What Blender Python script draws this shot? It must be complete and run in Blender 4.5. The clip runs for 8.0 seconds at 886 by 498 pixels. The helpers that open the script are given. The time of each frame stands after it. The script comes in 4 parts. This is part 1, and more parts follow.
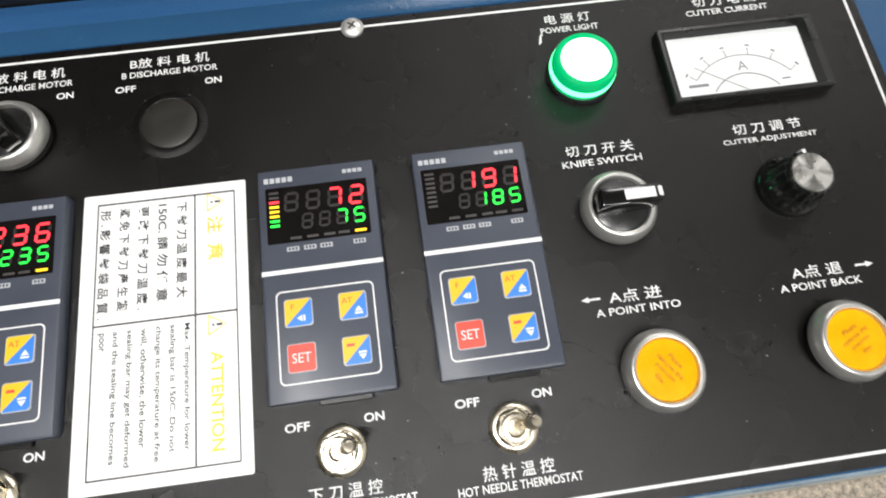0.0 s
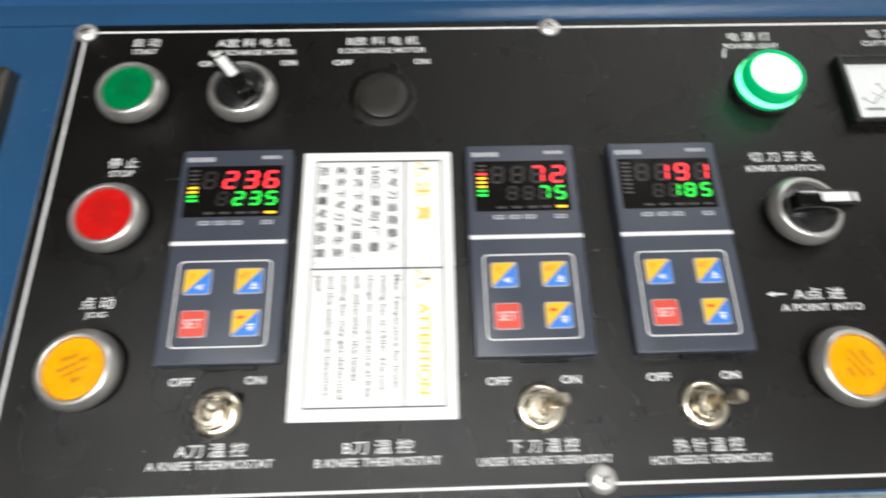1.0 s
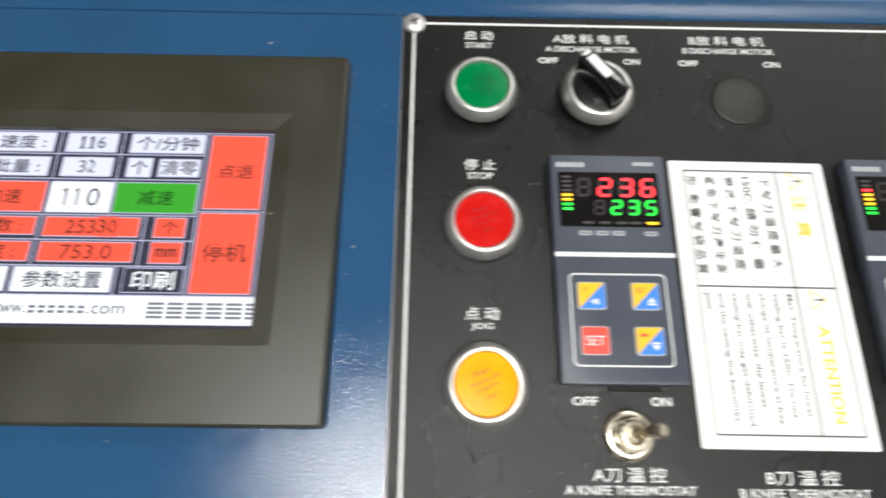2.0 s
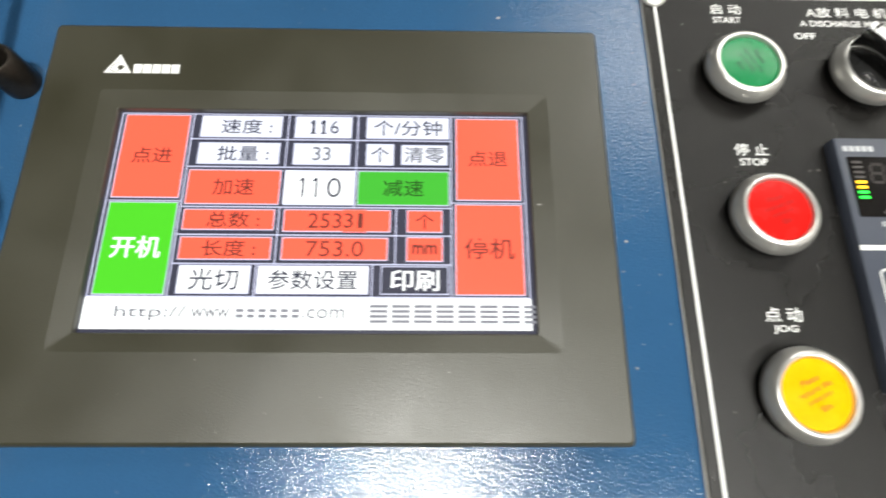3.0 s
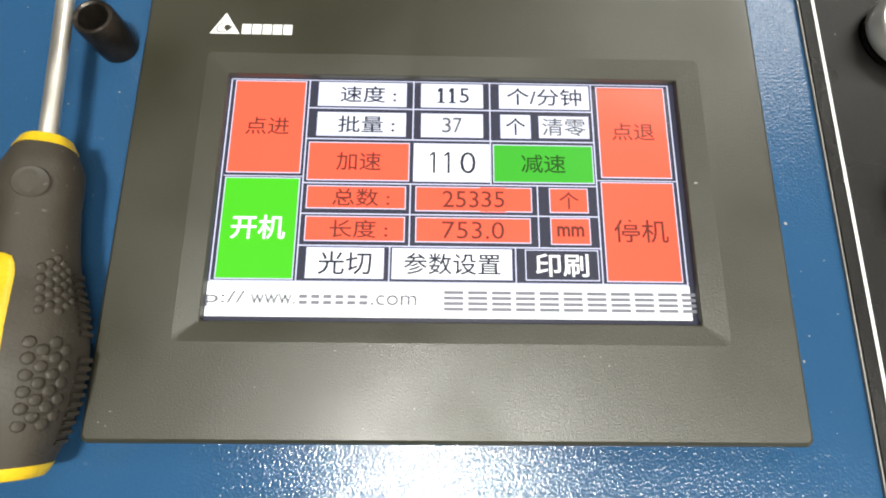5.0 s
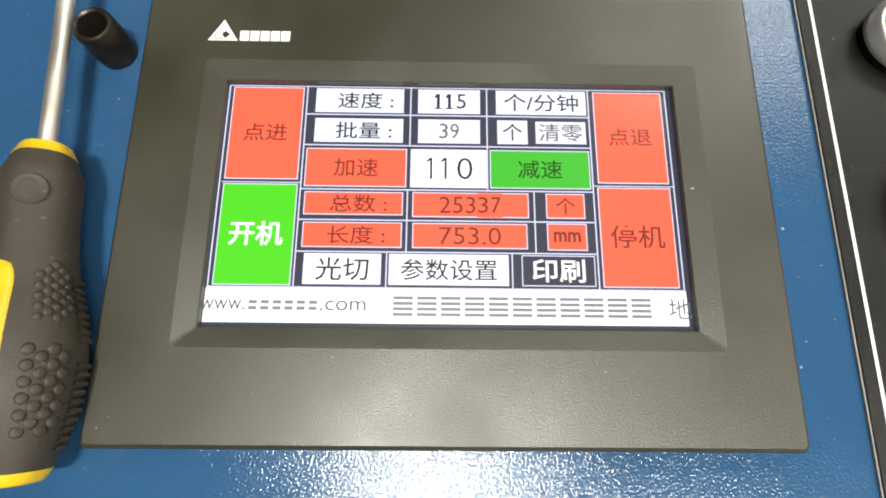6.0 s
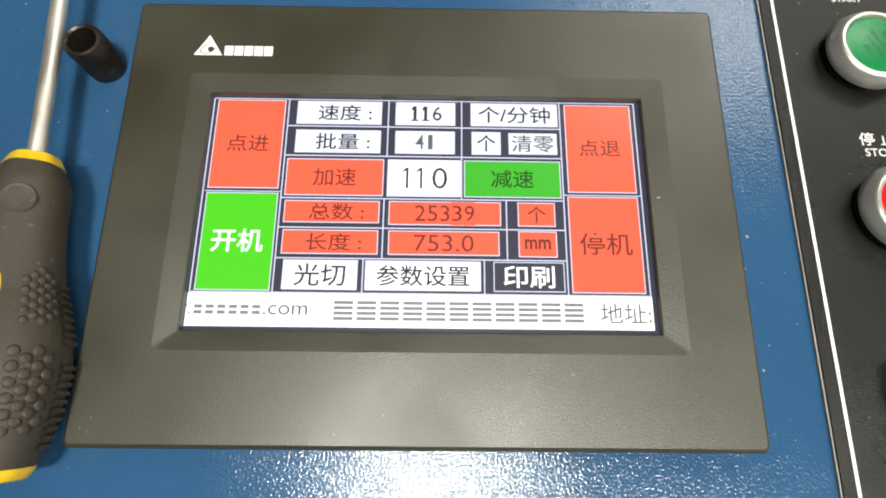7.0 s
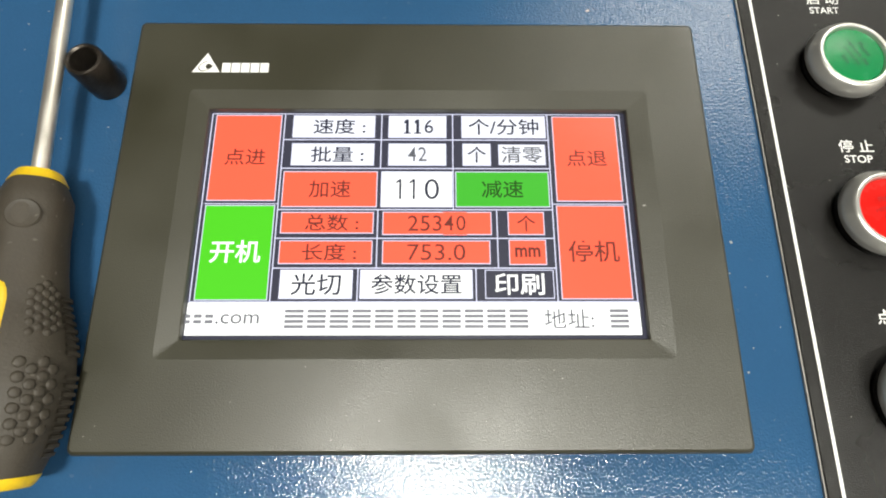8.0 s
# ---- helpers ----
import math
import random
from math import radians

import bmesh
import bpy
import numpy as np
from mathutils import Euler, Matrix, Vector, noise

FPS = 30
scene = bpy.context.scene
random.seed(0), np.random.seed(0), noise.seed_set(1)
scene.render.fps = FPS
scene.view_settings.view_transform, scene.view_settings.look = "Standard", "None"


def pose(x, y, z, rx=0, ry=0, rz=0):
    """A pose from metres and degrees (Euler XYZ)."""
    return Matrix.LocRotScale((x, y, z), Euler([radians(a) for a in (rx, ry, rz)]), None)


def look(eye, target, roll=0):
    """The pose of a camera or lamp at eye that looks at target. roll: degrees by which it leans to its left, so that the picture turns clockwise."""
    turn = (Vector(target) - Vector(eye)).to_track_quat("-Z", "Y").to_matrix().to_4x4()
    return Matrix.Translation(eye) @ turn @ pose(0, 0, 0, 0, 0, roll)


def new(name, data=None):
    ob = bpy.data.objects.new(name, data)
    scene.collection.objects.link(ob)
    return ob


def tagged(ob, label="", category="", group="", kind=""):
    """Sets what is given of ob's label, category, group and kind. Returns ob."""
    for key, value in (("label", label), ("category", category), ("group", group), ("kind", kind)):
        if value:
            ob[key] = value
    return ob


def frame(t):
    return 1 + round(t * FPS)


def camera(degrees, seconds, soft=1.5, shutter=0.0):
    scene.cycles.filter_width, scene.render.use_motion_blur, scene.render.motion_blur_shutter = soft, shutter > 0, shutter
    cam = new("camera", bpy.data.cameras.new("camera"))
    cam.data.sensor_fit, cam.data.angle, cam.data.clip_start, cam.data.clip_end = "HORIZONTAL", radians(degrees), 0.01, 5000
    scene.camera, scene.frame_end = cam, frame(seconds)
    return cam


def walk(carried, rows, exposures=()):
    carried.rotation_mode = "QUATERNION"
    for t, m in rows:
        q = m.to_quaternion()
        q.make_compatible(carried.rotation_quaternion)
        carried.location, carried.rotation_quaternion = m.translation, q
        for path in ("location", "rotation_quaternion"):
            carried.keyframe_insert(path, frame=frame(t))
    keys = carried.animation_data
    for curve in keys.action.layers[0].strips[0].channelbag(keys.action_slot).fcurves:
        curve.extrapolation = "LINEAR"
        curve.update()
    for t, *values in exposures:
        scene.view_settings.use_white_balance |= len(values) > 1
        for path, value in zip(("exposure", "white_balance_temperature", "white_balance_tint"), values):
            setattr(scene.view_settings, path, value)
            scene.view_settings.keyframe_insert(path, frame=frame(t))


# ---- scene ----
cam = camera(78.6, 8.0, 1.9, 0.45)
PATH = [
    (0, (-0.0105, 0.0148, 1.1597), (0.0021, 0.0831, 0.9196), 2.69),
    (0.3, (-0.0129, 0.0046, 1.1605), (0.0040, 0.0773, 0.9219), 4.92),
    (0.5, (-0.0255, 0.0003, 1.1618), (-0.0143, 0.0755, 0.9237), 1.87),
    (0.7, (-0.0446, -0.0060, 1.1627), (-0.0346, 0.0743, 0.9261), 2.62),
    (1, (-0.0870, -0.0068, 1.1653), (-0.0813, 0.0762, 0.9296), 2.45),
    (1.2, (-0.1192, -0.0086, 1.1626), (-0.1142, 0.0786, 0.9284), 3.03),
    (1.5, (-0.1654, 0.0017, 1.1626), (-0.1600, 0.0812, 0.9257), 4.16),
    (1.7, (-0.1929, -0.0004, 1.1573), (-0.1904, 0.0845, 0.9222), 2.43),
    (2, (-0.2395, 0.0093, 1.1564), (-0.2368, 0.0851, 0.9182), 2.74),
    (2.2, (-0.2626, 0.0082, 1.1534), (-0.2611, 0.0856, 0.9156), 2.13),
    (3.3, (-0.3644, 0.0195, 1.1255), (-0.3587, 0.0927, 0.8865), 4.50),
    (3.5, (-0.3744, 0.0226, 1.1219), (-0.3687, 0.0881, 0.8807), 5.08),
    (4, (-0.3915, 0.0219, 1.1167), (-0.3870, 0.0826, 0.8742), 4.70),
    (5.5, (-0.3892, 0.0231, 1.1192), (-0.3851, 0.0853, 0.8771), 4.34),
    (6, (-0.3880, 0.0239, 1.1194), (-0.3851, 0.0859, 0.8772), 3.22),
    (6.5, (-0.3819, 0.0240, 1.1237), (-0.3808, 0.0895, 0.8824), 1.25),
    (7, (-0.3794, 0.0218, 1.1253), (-0.3769, 0.0877, 0.8842), 2.79),
    (7.5, (-0.3803, 0.0216, 1.1266), (-0.3775, 0.0887, 0.8858), 2.96),
    (8, (-0.3773, 0.0211, 1.1306), (-0.3743, 0.0900, 0.8903), 2.42),
]
walk(cam, [(t, look(eye, target, roll)) for t, eye, target, roll in PATH],
     [(0.0, -0.12, 6400, 11), (0.5, -0.15, 6400, 11), (1.0, -0.29, 6350, 11), (1.5, -0.25, 6350, 10), (2.0, -0.12, 6400, 10), (2.2, -0.06, 6450, 10), (3.3, 0.38, 6600, 7), (3.5, 0.38, 6600, 7), (4.0, 0.43, 6600, 6), (5.5, 0.37, 6750, 7), (6.0, 0.36, 6800, 7), (6.5, 0.34, 6900, 8), (7.0, 0.28, 6850, 6), (7.5, 0.27, 6850, 6), (8.0, 0.25, 6850, 6)])

# ---- world and light ----
world = bpy.data.worlds.new("workshop_air")
scene.world = world
world.use_nodes = True
world.node_tree.nodes["Background"].inputs["Color"].default_value = (0.80, 0.88, 1.0, 1)
world.node_tree.nodes["Background"].inputs["Strength"].default_value = 0.02
CEILING = 2.85
# ceiling fixtures: x, y, length along x, width, watts
# only the first follows the deck glare; the others are added fill and sheen
FIXTURES = [(-0.39, -0.31, 0.28, 0.14, 34.0), (0.50, -0.80, 0.60, 0.25, 20.0), (0.88, 1.68, 1.20, 0.56, 4.0)]


def ceiling_lamp(x, y, sx, sy, watts):
    data = bpy.data.lights.new("tube_light", "AREA")
    data.shape, data.size, data.size_y, data.energy, data.color = "RECTANGLE", sx, sy, watts, (1.0, 0.99, 0.955)
    ob = new("tube_light", data)
    ob.location = (x, y, CEILING - 0.075)
    return ob


for fixture in FIXTURES:
    ceiling_lamp(*fixture)

# ---- materials ----


def material(name, color, rough=0.5, metal=0.0, vary=0.12, scale=40.0, fine=900.0, bump=0.0, bump_scale=900.0, rough_vary=0.08,
             glow=0.0, glow_color=None, coat=0.0, per_object=0.0, dust=0.0):
    """A surface with large stains, fine grain and relief, in metres."""
    m = bpy.data.materials.new(name)
    m.use_nodes = True
    n, link = m.node_tree.nodes, m.node_tree.links.new
    b = n["Principled BSDF"]
    b.inputs["Metallic"].default_value = metal
    b.inputs["Coat Weight"].default_value = coat
    b.inputs["Coat Roughness"].default_value = 0.12
    at = n.new("ShaderNodeTexCoord")
    big, small = n.new("ShaderNodeTexNoise"), n.new("ShaderNodeTexNoise")
    for node, s, d in ((big, scale, 5), (small, fine, 3)):
        node.inputs["Scale"].default_value, node.inputs["Detail"].default_value = s, d
        link(at.outputs["Object"], node.inputs["Vector"])
    both = n.new("ShaderNodeMath")
    both.operation = "MULTIPLY_ADD"
    link(small.outputs["Fac"], both.inputs[0])
    both.inputs[1].default_value = 0.45
    link(big.outputs["Fac"], both.inputs[2])
    ramp = n.new("ShaderNodeMapRange")
    ramp.inputs["From Min"].default_value, ramp.inputs["From Max"].default_value = 0.42, 1.03
    ramp.inputs["To Min"].default_value, ramp.inputs["To Max"].default_value = 1 - vary, 1 + vary
    link(both.outputs[0], ramp.inputs["Value"])
    tint = n.new("ShaderNodeMix")
    tint.data_type, tint.blend_type = "RGBA", "MULTIPLY"
    tint.inputs["Factor"].default_value = 1
    tint.inputs[6].default_value = (*color, 1)
    link(ramp.outputs[0], tint.inputs[7])
    last = tint.outputs[2]
    if per_object:
        info, spread = n.new("ShaderNodeObjectInfo"), n.new("ShaderNodeMapRange")
        spread.inputs["To Min"].default_value, spread.inputs["To Max"].default_value = 1 - per_object, 1 + per_object
        link(info.outputs["Random"], spread.inputs["Value"])
        again = n.new("ShaderNodeMix")
        again.data_type, again.blend_type = "RGBA", "MULTIPLY"
        again.inputs["Factor"].default_value = 1
        link(last, again.inputs[6])
        link(spread.outputs[0], again.inputs[7])
        last = again.outputs[2]
    if dust:
        specks, cut, lay = n.new("ShaderNodeTexNoise"), n.new("ShaderNodeMapRange"), n.new("ShaderNodeMix")
        specks.inputs["Scale"].default_value, specks.inputs["Detail"].default_value = 420, 1
        link(at.outputs["Object"], specks.inputs["Vector"])
        cut.inputs["From Min"].default_value, cut.inputs["From Max"].default_value = 0.72, 0.80
        cut.inputs["To Max"].default_value = dust
        link(specks.outputs["Fac"], cut.inputs["Value"])
        lay.data_type = "RGBA"
        link(cut.outputs[0], lay.inputs["Factor"])
        link(last, lay.inputs[6])
        lay.inputs[7].default_value = (0.42, 0.40, 0.36, 1)
        last = lay.outputs[2]
    link(last, b.inputs["Base Color"])
    gloss = n.new("ShaderNodeMapRange")
    gloss.inputs["From Min"].default_value, gloss.inputs["From Max"].default_value = 0.3, 0.7
    gloss.inputs["To Min"].default_value, gloss.inputs["To Max"].default_value = max(rough - rough_vary, 0.02), min(rough + rough_vary, 1)
    link(big.outputs["Fac"], gloss.inputs["Value"])
    link(gloss.outputs[0], b.inputs["Roughness"])
    if bump:
        relief, tex = n.new("ShaderNodeBump"), n.new("ShaderNodeTexNoise")
        tex.inputs["Scale"].default_value, tex.inputs["Detail"].default_value = bump_scale, 2
        link(at.outputs["Object"], tex.inputs["Vector"])
        relief.inputs["Strength"].default_value, relief.inputs["Distance"].default_value = bump, 0.0006
        link(tex.outputs["Fac"], relief.inputs["Height"])
        link(relief.outputs[0], b.inputs["Normal"])
    if glow:
        b.inputs["Emission Color"].default_value = (*(glow_color or color), 1)
        b.inputs["Emission Strength"].default_value = glow
    return m


BLUE = material("blue_powder_coat", (0.022, 0.076, 0.166), 0.11, vary=0.10, scale=14, bump=0.28, bump_scale=1200, rough_vary=0.02, dust=0.06)
# LIP is paler than BLUE: the highlight along the bend is painted in
LIP = material("blue_lip_highlight", (0.20, 0.26, 0.30), 0.30, vary=0.25, scale=60, bump=0.1)
BLUE_FAR = material("blue_machine_paint", (0.022, 0.085, 0.21), 0.38, vary=0.15, scale=9, bump=0.25, bump_scale=600)
BLACK_PANEL = material("black_anodised_panel", (0.0042, 0.0037, 0.0034), 0.28, vary=0.35, scale=18, bump=0.36, bump_scale=2600, rough_vary=0.04)
BLACK_PANEL.node_tree.nodes["Principled BSDF"].inputs["Specular IOR Level"].default_value = 0.37
EDGE = material("bare_cut_edge", (0.28, 0.27, 0.25), 0.5, metal=0.3, vary=0.3)
PRINT = material("white_silkscreen", (0.80, 0.80, 0.79), 0.55, vary=0.06, scale=200)
OLIVE = material("olive_grey_bezel_plastic", (0.0290, 0.0274, 0.0160), 0.41, vary=0.14, scale=25, bump=0.18, bump_scale=2200)
OLIVE.node_tree.nodes["Principled BSDF"].inputs["Specular IOR Level"].default_value = 0.8
BLACK_PLASTIC = material("black_plastic", (0.012, 0.012, 0.012), 0.30, vary=0.25, scale=60)
BLACK_GLOSS = material("glossy_black_plastic", (0.006, 0.006, 0.006), 0.12, vary=0.2, coat=0.5)
RUBBER = material("black_rubber_gasket", (0.018, 0.017, 0.016), 0.7, vary=0.2)
SLATE = material("slate_grey_case", (0.050, 0.058, 0.080), 0.42, vary=0.08, scale=50, bump=0.10, bump_scale=1600)
WINDOW = material("dark_display_window", (0.006, 0.005, 0.005), 0.16, vary=0.2)
GHOST = material("unlit_segment", (0.030, 0.026, 0.025), 0.35, vary=0.1)
GHOST_LINE = material("unlit_bar", (0.055, 0.05, 0.048), 0.4, vary=0.1)
RED_LED = material("red_segment", (0.6, 0.02, 0.02), 0.4, glow=2.6, glow_color=(1.0, 0.035, 0.05))
GREEN_LED = material("green_segment", (0.02, 0.5, 0.05), 0.4, glow=1.5, glow_color=(0.02, 1.0, 0.06))
YELLOW_LED = material("yellow_segment", (0.6, 0.4, 0.02), 0.4, glow=1.6, glow_color=(1.0, 0.56, 0.01))
KEY_YELLOW = material("key_yellow", (0.86, 0.52, 0.02), 0.4, vary=0.05)
KEY_BLUE = material("key_blue", (0.045, 0.22, 0.72), 0.4, vary=0.05)
KEY_RED = material("key_red", (0.72, 0.085, 0.055), 0.4, vary=0.05)
GREY_PRINT = material("pale_grey_print", (0.46, 0.47, 0.49), 0.5, vary=0.06)
CHROME = material("satin_chrome", (0.70, 0.69, 0.66), 0.34, metal=0.85, vary=0.05, scale=80, rough_vary=0.06)
NICKEL = material("polished_nickel", (0.90, 0.82, 0.66), 0.28, metal=1.0, vary=0.06, scale=120)
STEEL = material("bright_steel_shaft", (0.74, 0.70, 0.64), 0.38, metal=0.9, vary=0.08, scale=60)
SPUN = material("spun_aluminium", (0.84, 0.83, 0.80), 0.30, metal=1.0, vary=0.08, scale=150)
spin = SPUN.node_tree.nodes.new("ShaderNodeTangent")
spin.direction_type, spin.axis = "RADIAL", "Z"
SPUN.node_tree.links.new(spin.outputs[0], SPUN.node_tree.nodes["Principled BSDF"].inputs["Tangent"])
SPUN.node_tree.nodes["Principled BSDF"].inputs["Anisotropic"].default_value = 0.85
SCREW = material("screw_zinc", (0.72, 0.71, 0.68), 0.42, metal=0.7, vary=0.15, scale=300)
DARK_STEEL = material("oily_black_steel", (0.040, 0.033, 0.027), 0.36, metal=0.7, vary=0.45, scale=160, fine=1400, bump=0.2, bump_scale=900)
CAP_GREEN = material("green_cap_with_film", (0.0, 0.175, 0.050), 0.24, vary=0.12, scale=150, bump=0.08, bump_scale=260)
CAP_RED = material("red_cap_with_film", (0.55, 0.010, 0.008), 0.26, vary=0.10, scale=150, bump=0.08, bump_scale=260)
CAP_YELLOW = material("amber_cap_with_film", (0.90, 0.39, 0.0), 0.34, vary=0.10, scale=150, bump=0.08, bump_scale=260)
for cap_mat in (CAP_GREEN, CAP_RED, CAP_YELLOW):
    cap_mat.node_tree.nodes["Principled BSDF"].inputs["Specular IOR Level"].default_value = 0.18
FILM_PRINT = material("film_print", (0.30, 0.13, 0.010), 0.5, vary=0.1)
FILM_PRINT_RED = material("film_print_on_red", (0.36, 0.004, 0.004), 0.5, vary=0.1)
FILM_PRINT_GREEN = material("film_print_on_green", (0.004, 0.05, 0.02), 0.5, vary=0.1)
PILOT_BAND = material("bright_lens_band", (0.02, 0.5, 0.2), 0.15, glow=4.5, glow_color=(0.14, 1.0, 0.40))
PILOT_LENS = material("lit_green_lens", (0.0, 0.22, 0.07), 0.12, glow=0.6, glow_color=(0.0, 0.75, 0.24), vary=0.1, coat=0.6)
PILOT_CORE = material("lit_lamp_core", (0.7, 1.0, 0.8), 0.3, glow=3.2, glow_color=(0.50, 1.0, 0.66))
METER_FACE = material("meter_dial_card", (0.76, 0.78, 0.77), 0.35, vary=0.05, scale=60)
METER_INK = material("meter_dial_ink", (0.22, 0.22, 0.23), 0.5, vary=0.1)
METER_RED = material("meter_red_ink", (0.68, 0.64, 0.64), 0.5, vary=0.1)
PAPER = material("white_sticker_paper", (0.86, 0.86, 0.84), 0.45, vary=0.03, scale=30)
INK = material("black_sticker_ink", (0.025, 0.025, 0.028), 0.5, vary=0.1)
INK_YELLOW = material("yellow_sticker_ink", (0.92, 0.62, 0.06), 0.5, vary=0.1)
GRIP = material("brown_grey_rubber_grip", (0.038, 0.031, 0.022), 0.62, vary=0.22, scale=60, bump=0.2, bump_scale=1200, dust=0.18)
GRIP_YELLOW = material("yellow_handle_plastic", (0.66, 0.44, 0.015), 0.40, vary=0.25, scale=70, dust=0.3)
CONCRETE = material("speckled_floor", (0.52, 0.45, 0.36), 0.7, vary=0.75, scale=85, fine=260, bump=0.3, bump_scale=120)
GREY_BASE = material("grey_machine_base", (0.42, 0.41, 0.38), 0.5, vary=0.12, scale=8)
WALL = material("painted_wall", (0.20, 0.20, 0.19), 0.8, vary=0.08, scale=3, fine=60)
WALL_REFLECTOR = material("bright_reflector_wall", (0.78, 0.78, 0.76), 0.8, vary=0.06, scale=3, fine=60)
CEIL = material("ceiling_board", (0.16, 0.16, 0.155), 0.85, vary=0.06, scale=3, fine=60)
FIXTURE_WHITE = material("fixture_enamel", (0.8, 0.8, 0.8), 0.4, vary=0.03)
DIFFUSER = material("lit_diffuser", (0.9, 0.9, 0.9), 0.5, vary=0.02, glow=9.0, glow_color=(1.0, 0.98, 0.94))


def screen_ink(name, color, glow=1.0):
    return material(name, tuple(c * 0.25 for c in color), 0.25, vary=0.03, scale=30, glow=glow, glow_color=color, rough_vary=0.02)


LCD_BACK = screen_ink("lcd_navy", (0.042, 0.043, 0.066), 0.9)
LCD_LINE = screen_ink("lcd_lilac_line", (0.62, 0.64, 0.86), 0.85)
LCD_RED = screen_ink("lcd_red", (1.0, 0.115, 0.065), 0.95)
LCD_GREEN = screen_ink("lcd_green", (0.075, 0.56, 0.022), 0.82)
LCD_GREEN_DEEP = screen_ink("lcd_leaf_green", (0.055, 0.42, 0.035), 0.82)
LCD_WHITE = screen_ink("lcd_white", (0.80, 0.83, 0.97), 0.86)
LCD_PURE = screen_ink("lcd_bright_white", (0.95, 0.97, 1.0), 0.95)
LCD_TEXT = screen_ink("lcd_dark_text", (0.035, 0.038, 0.065), 0.8)
LCD_TEXT_RED = screen_ink("lcd_text_on_red", (0.17, 0.042, 0.032), 0.8)
LCD_TEXT_GREEN = screen_ink("lcd_text_on_green", (0.020, 0.10, 0.012), 0.8)
LCD_BAR = screen_ink("lcd_grey_bar", (0.22, 0.225, 0.26), 0.8)
LCD_TEXT_GREY = screen_ink("lcd_grey_text", (0.12, 0.125, 0.15), 0.8)

# ---- mesh helpers ----


def part(name, bm, mat, parent=None, label="", at=None):
    """Links a bmesh, or a mesh, as one object under a thing or part."""
    mesh = bm
    if isinstance(bm, bmesh.types.BMesh):
        mesh = bpy.data.meshes.new(name)
        bm.normal_update()
        bm.to_mesh(mesh)
        bm.free()
    if mat and not mesh.materials:
        mesh.materials.append(mat)
    ob = new(name, mesh)
    if parent:
        ob.parent = parent
    if at is not None:
        ob.matrix_local = at
    if label:
        ob["label"] = label
    return ob


def thing(name, x, y, z, label, category, group="", kind="", turn=0.0):
    ob = new(name)
    ob.empty_display_size = 0.01
    ob.matrix_basis = pose(x, y, z, 0, 0, turn)
    return tagged(ob, label, category, group, kind)


def smooth(bm, angle=35):
    for f in bm.faces:
        f.smooth = True
    limit = radians(angle)
    for e in bm.edges:
        if len(e.link_faces) == 2 and e.calc_face_angle(0) > limit:
            e.smooth = False
    return bm


def box(x0, x1, y0, y1, z0, z1, bevel=0.0, segs=2):
    bm = bmesh.new()
    bmesh.ops.create_cube(bm, size=1, matrix=Matrix.Translation(((x0 + x1) / 2, (y0 + y1) / 2, (z0 + z1) / 2)) @ Matrix.Diagonal((x1 - x0, y1 - y0, z1 - z0, 1)))
    if bevel:
        bmesh.ops.bevel(bm, geom=bm.edges[:], offset=bevel, segments=segs, affect="EDGES", profile=0.5)
        smooth(bm)
    return bm


def lathe(profile, segs=48, close=True):
    """Turns (radius, height) pairs round z."""
    bm = bmesh.new()
    rings = []
    for r, z in profile:
        if r < 1e-6:
            rings.append([bm.verts.new((0, 0, z))])
        else:
            rings.append([bm.verts.new((r * math.cos(2 * math.pi * k / segs), r * math.sin(2 * math.pi * k / segs), z)) for k in range(segs)])
    for a, b in zip(rings, rings[1:]):
        for k in range(segs):
            p = (k + 1) % segs
            if len(a) == 1:
                bm.faces.new((a[0], b[k], b[p]))
            elif len(b) == 1:
                bm.faces.new((a[k], a[p], b[0]))
            else:
                bm.faces.new((a[k], a[p], b[p], b[k]))
    bmesh.ops.recalc_face_normals(bm, faces=bm.faces[:])
    return smooth(bm)


def rect_loop(bm, x0, x1, y0, y1, r, z, n=5):
    out = []
    for cx, cy, a0 in ((x1 - r, y1 - r, 0), (x0 + r, y1 - r, 90), (x0 + r, y0 + r, 180), (x1 - r, y0 + r, 270)):
        for k in range(n + 1):
            a = radians(a0 + 90 * k / n)
            out.append(bm.verts.new((cx + r * math.cos(a), cy + r * math.sin(a), z)))
    return out


def rect_stack(loops, cap_first=False, cap_last=False, ring=False, crease=30):
    """Joins rounded rectangles (x0, x1, y0, y1, radius, z) into one skin."""
    bm = bmesh.new()
    made = [rect_loop(bm, *l) for l in loops]
    pairs = list(zip(made, made[1:])) + ([(made[-1], made[0])] if ring else [])
    for a, b in pairs:
        for k in range(len(a)):
            p = (k + 1) % len(a)
            bm.faces.new((a[k], a[p], b[p], b[k]))
    if cap_first:
        bm.faces.new(made[0][::-1])
    if cap_last:
        bm.faces.new(made[-1])
    bmesh.ops.recalc_face_normals(bm, faces=bm.faces[:])
    return smooth(bm, crease)


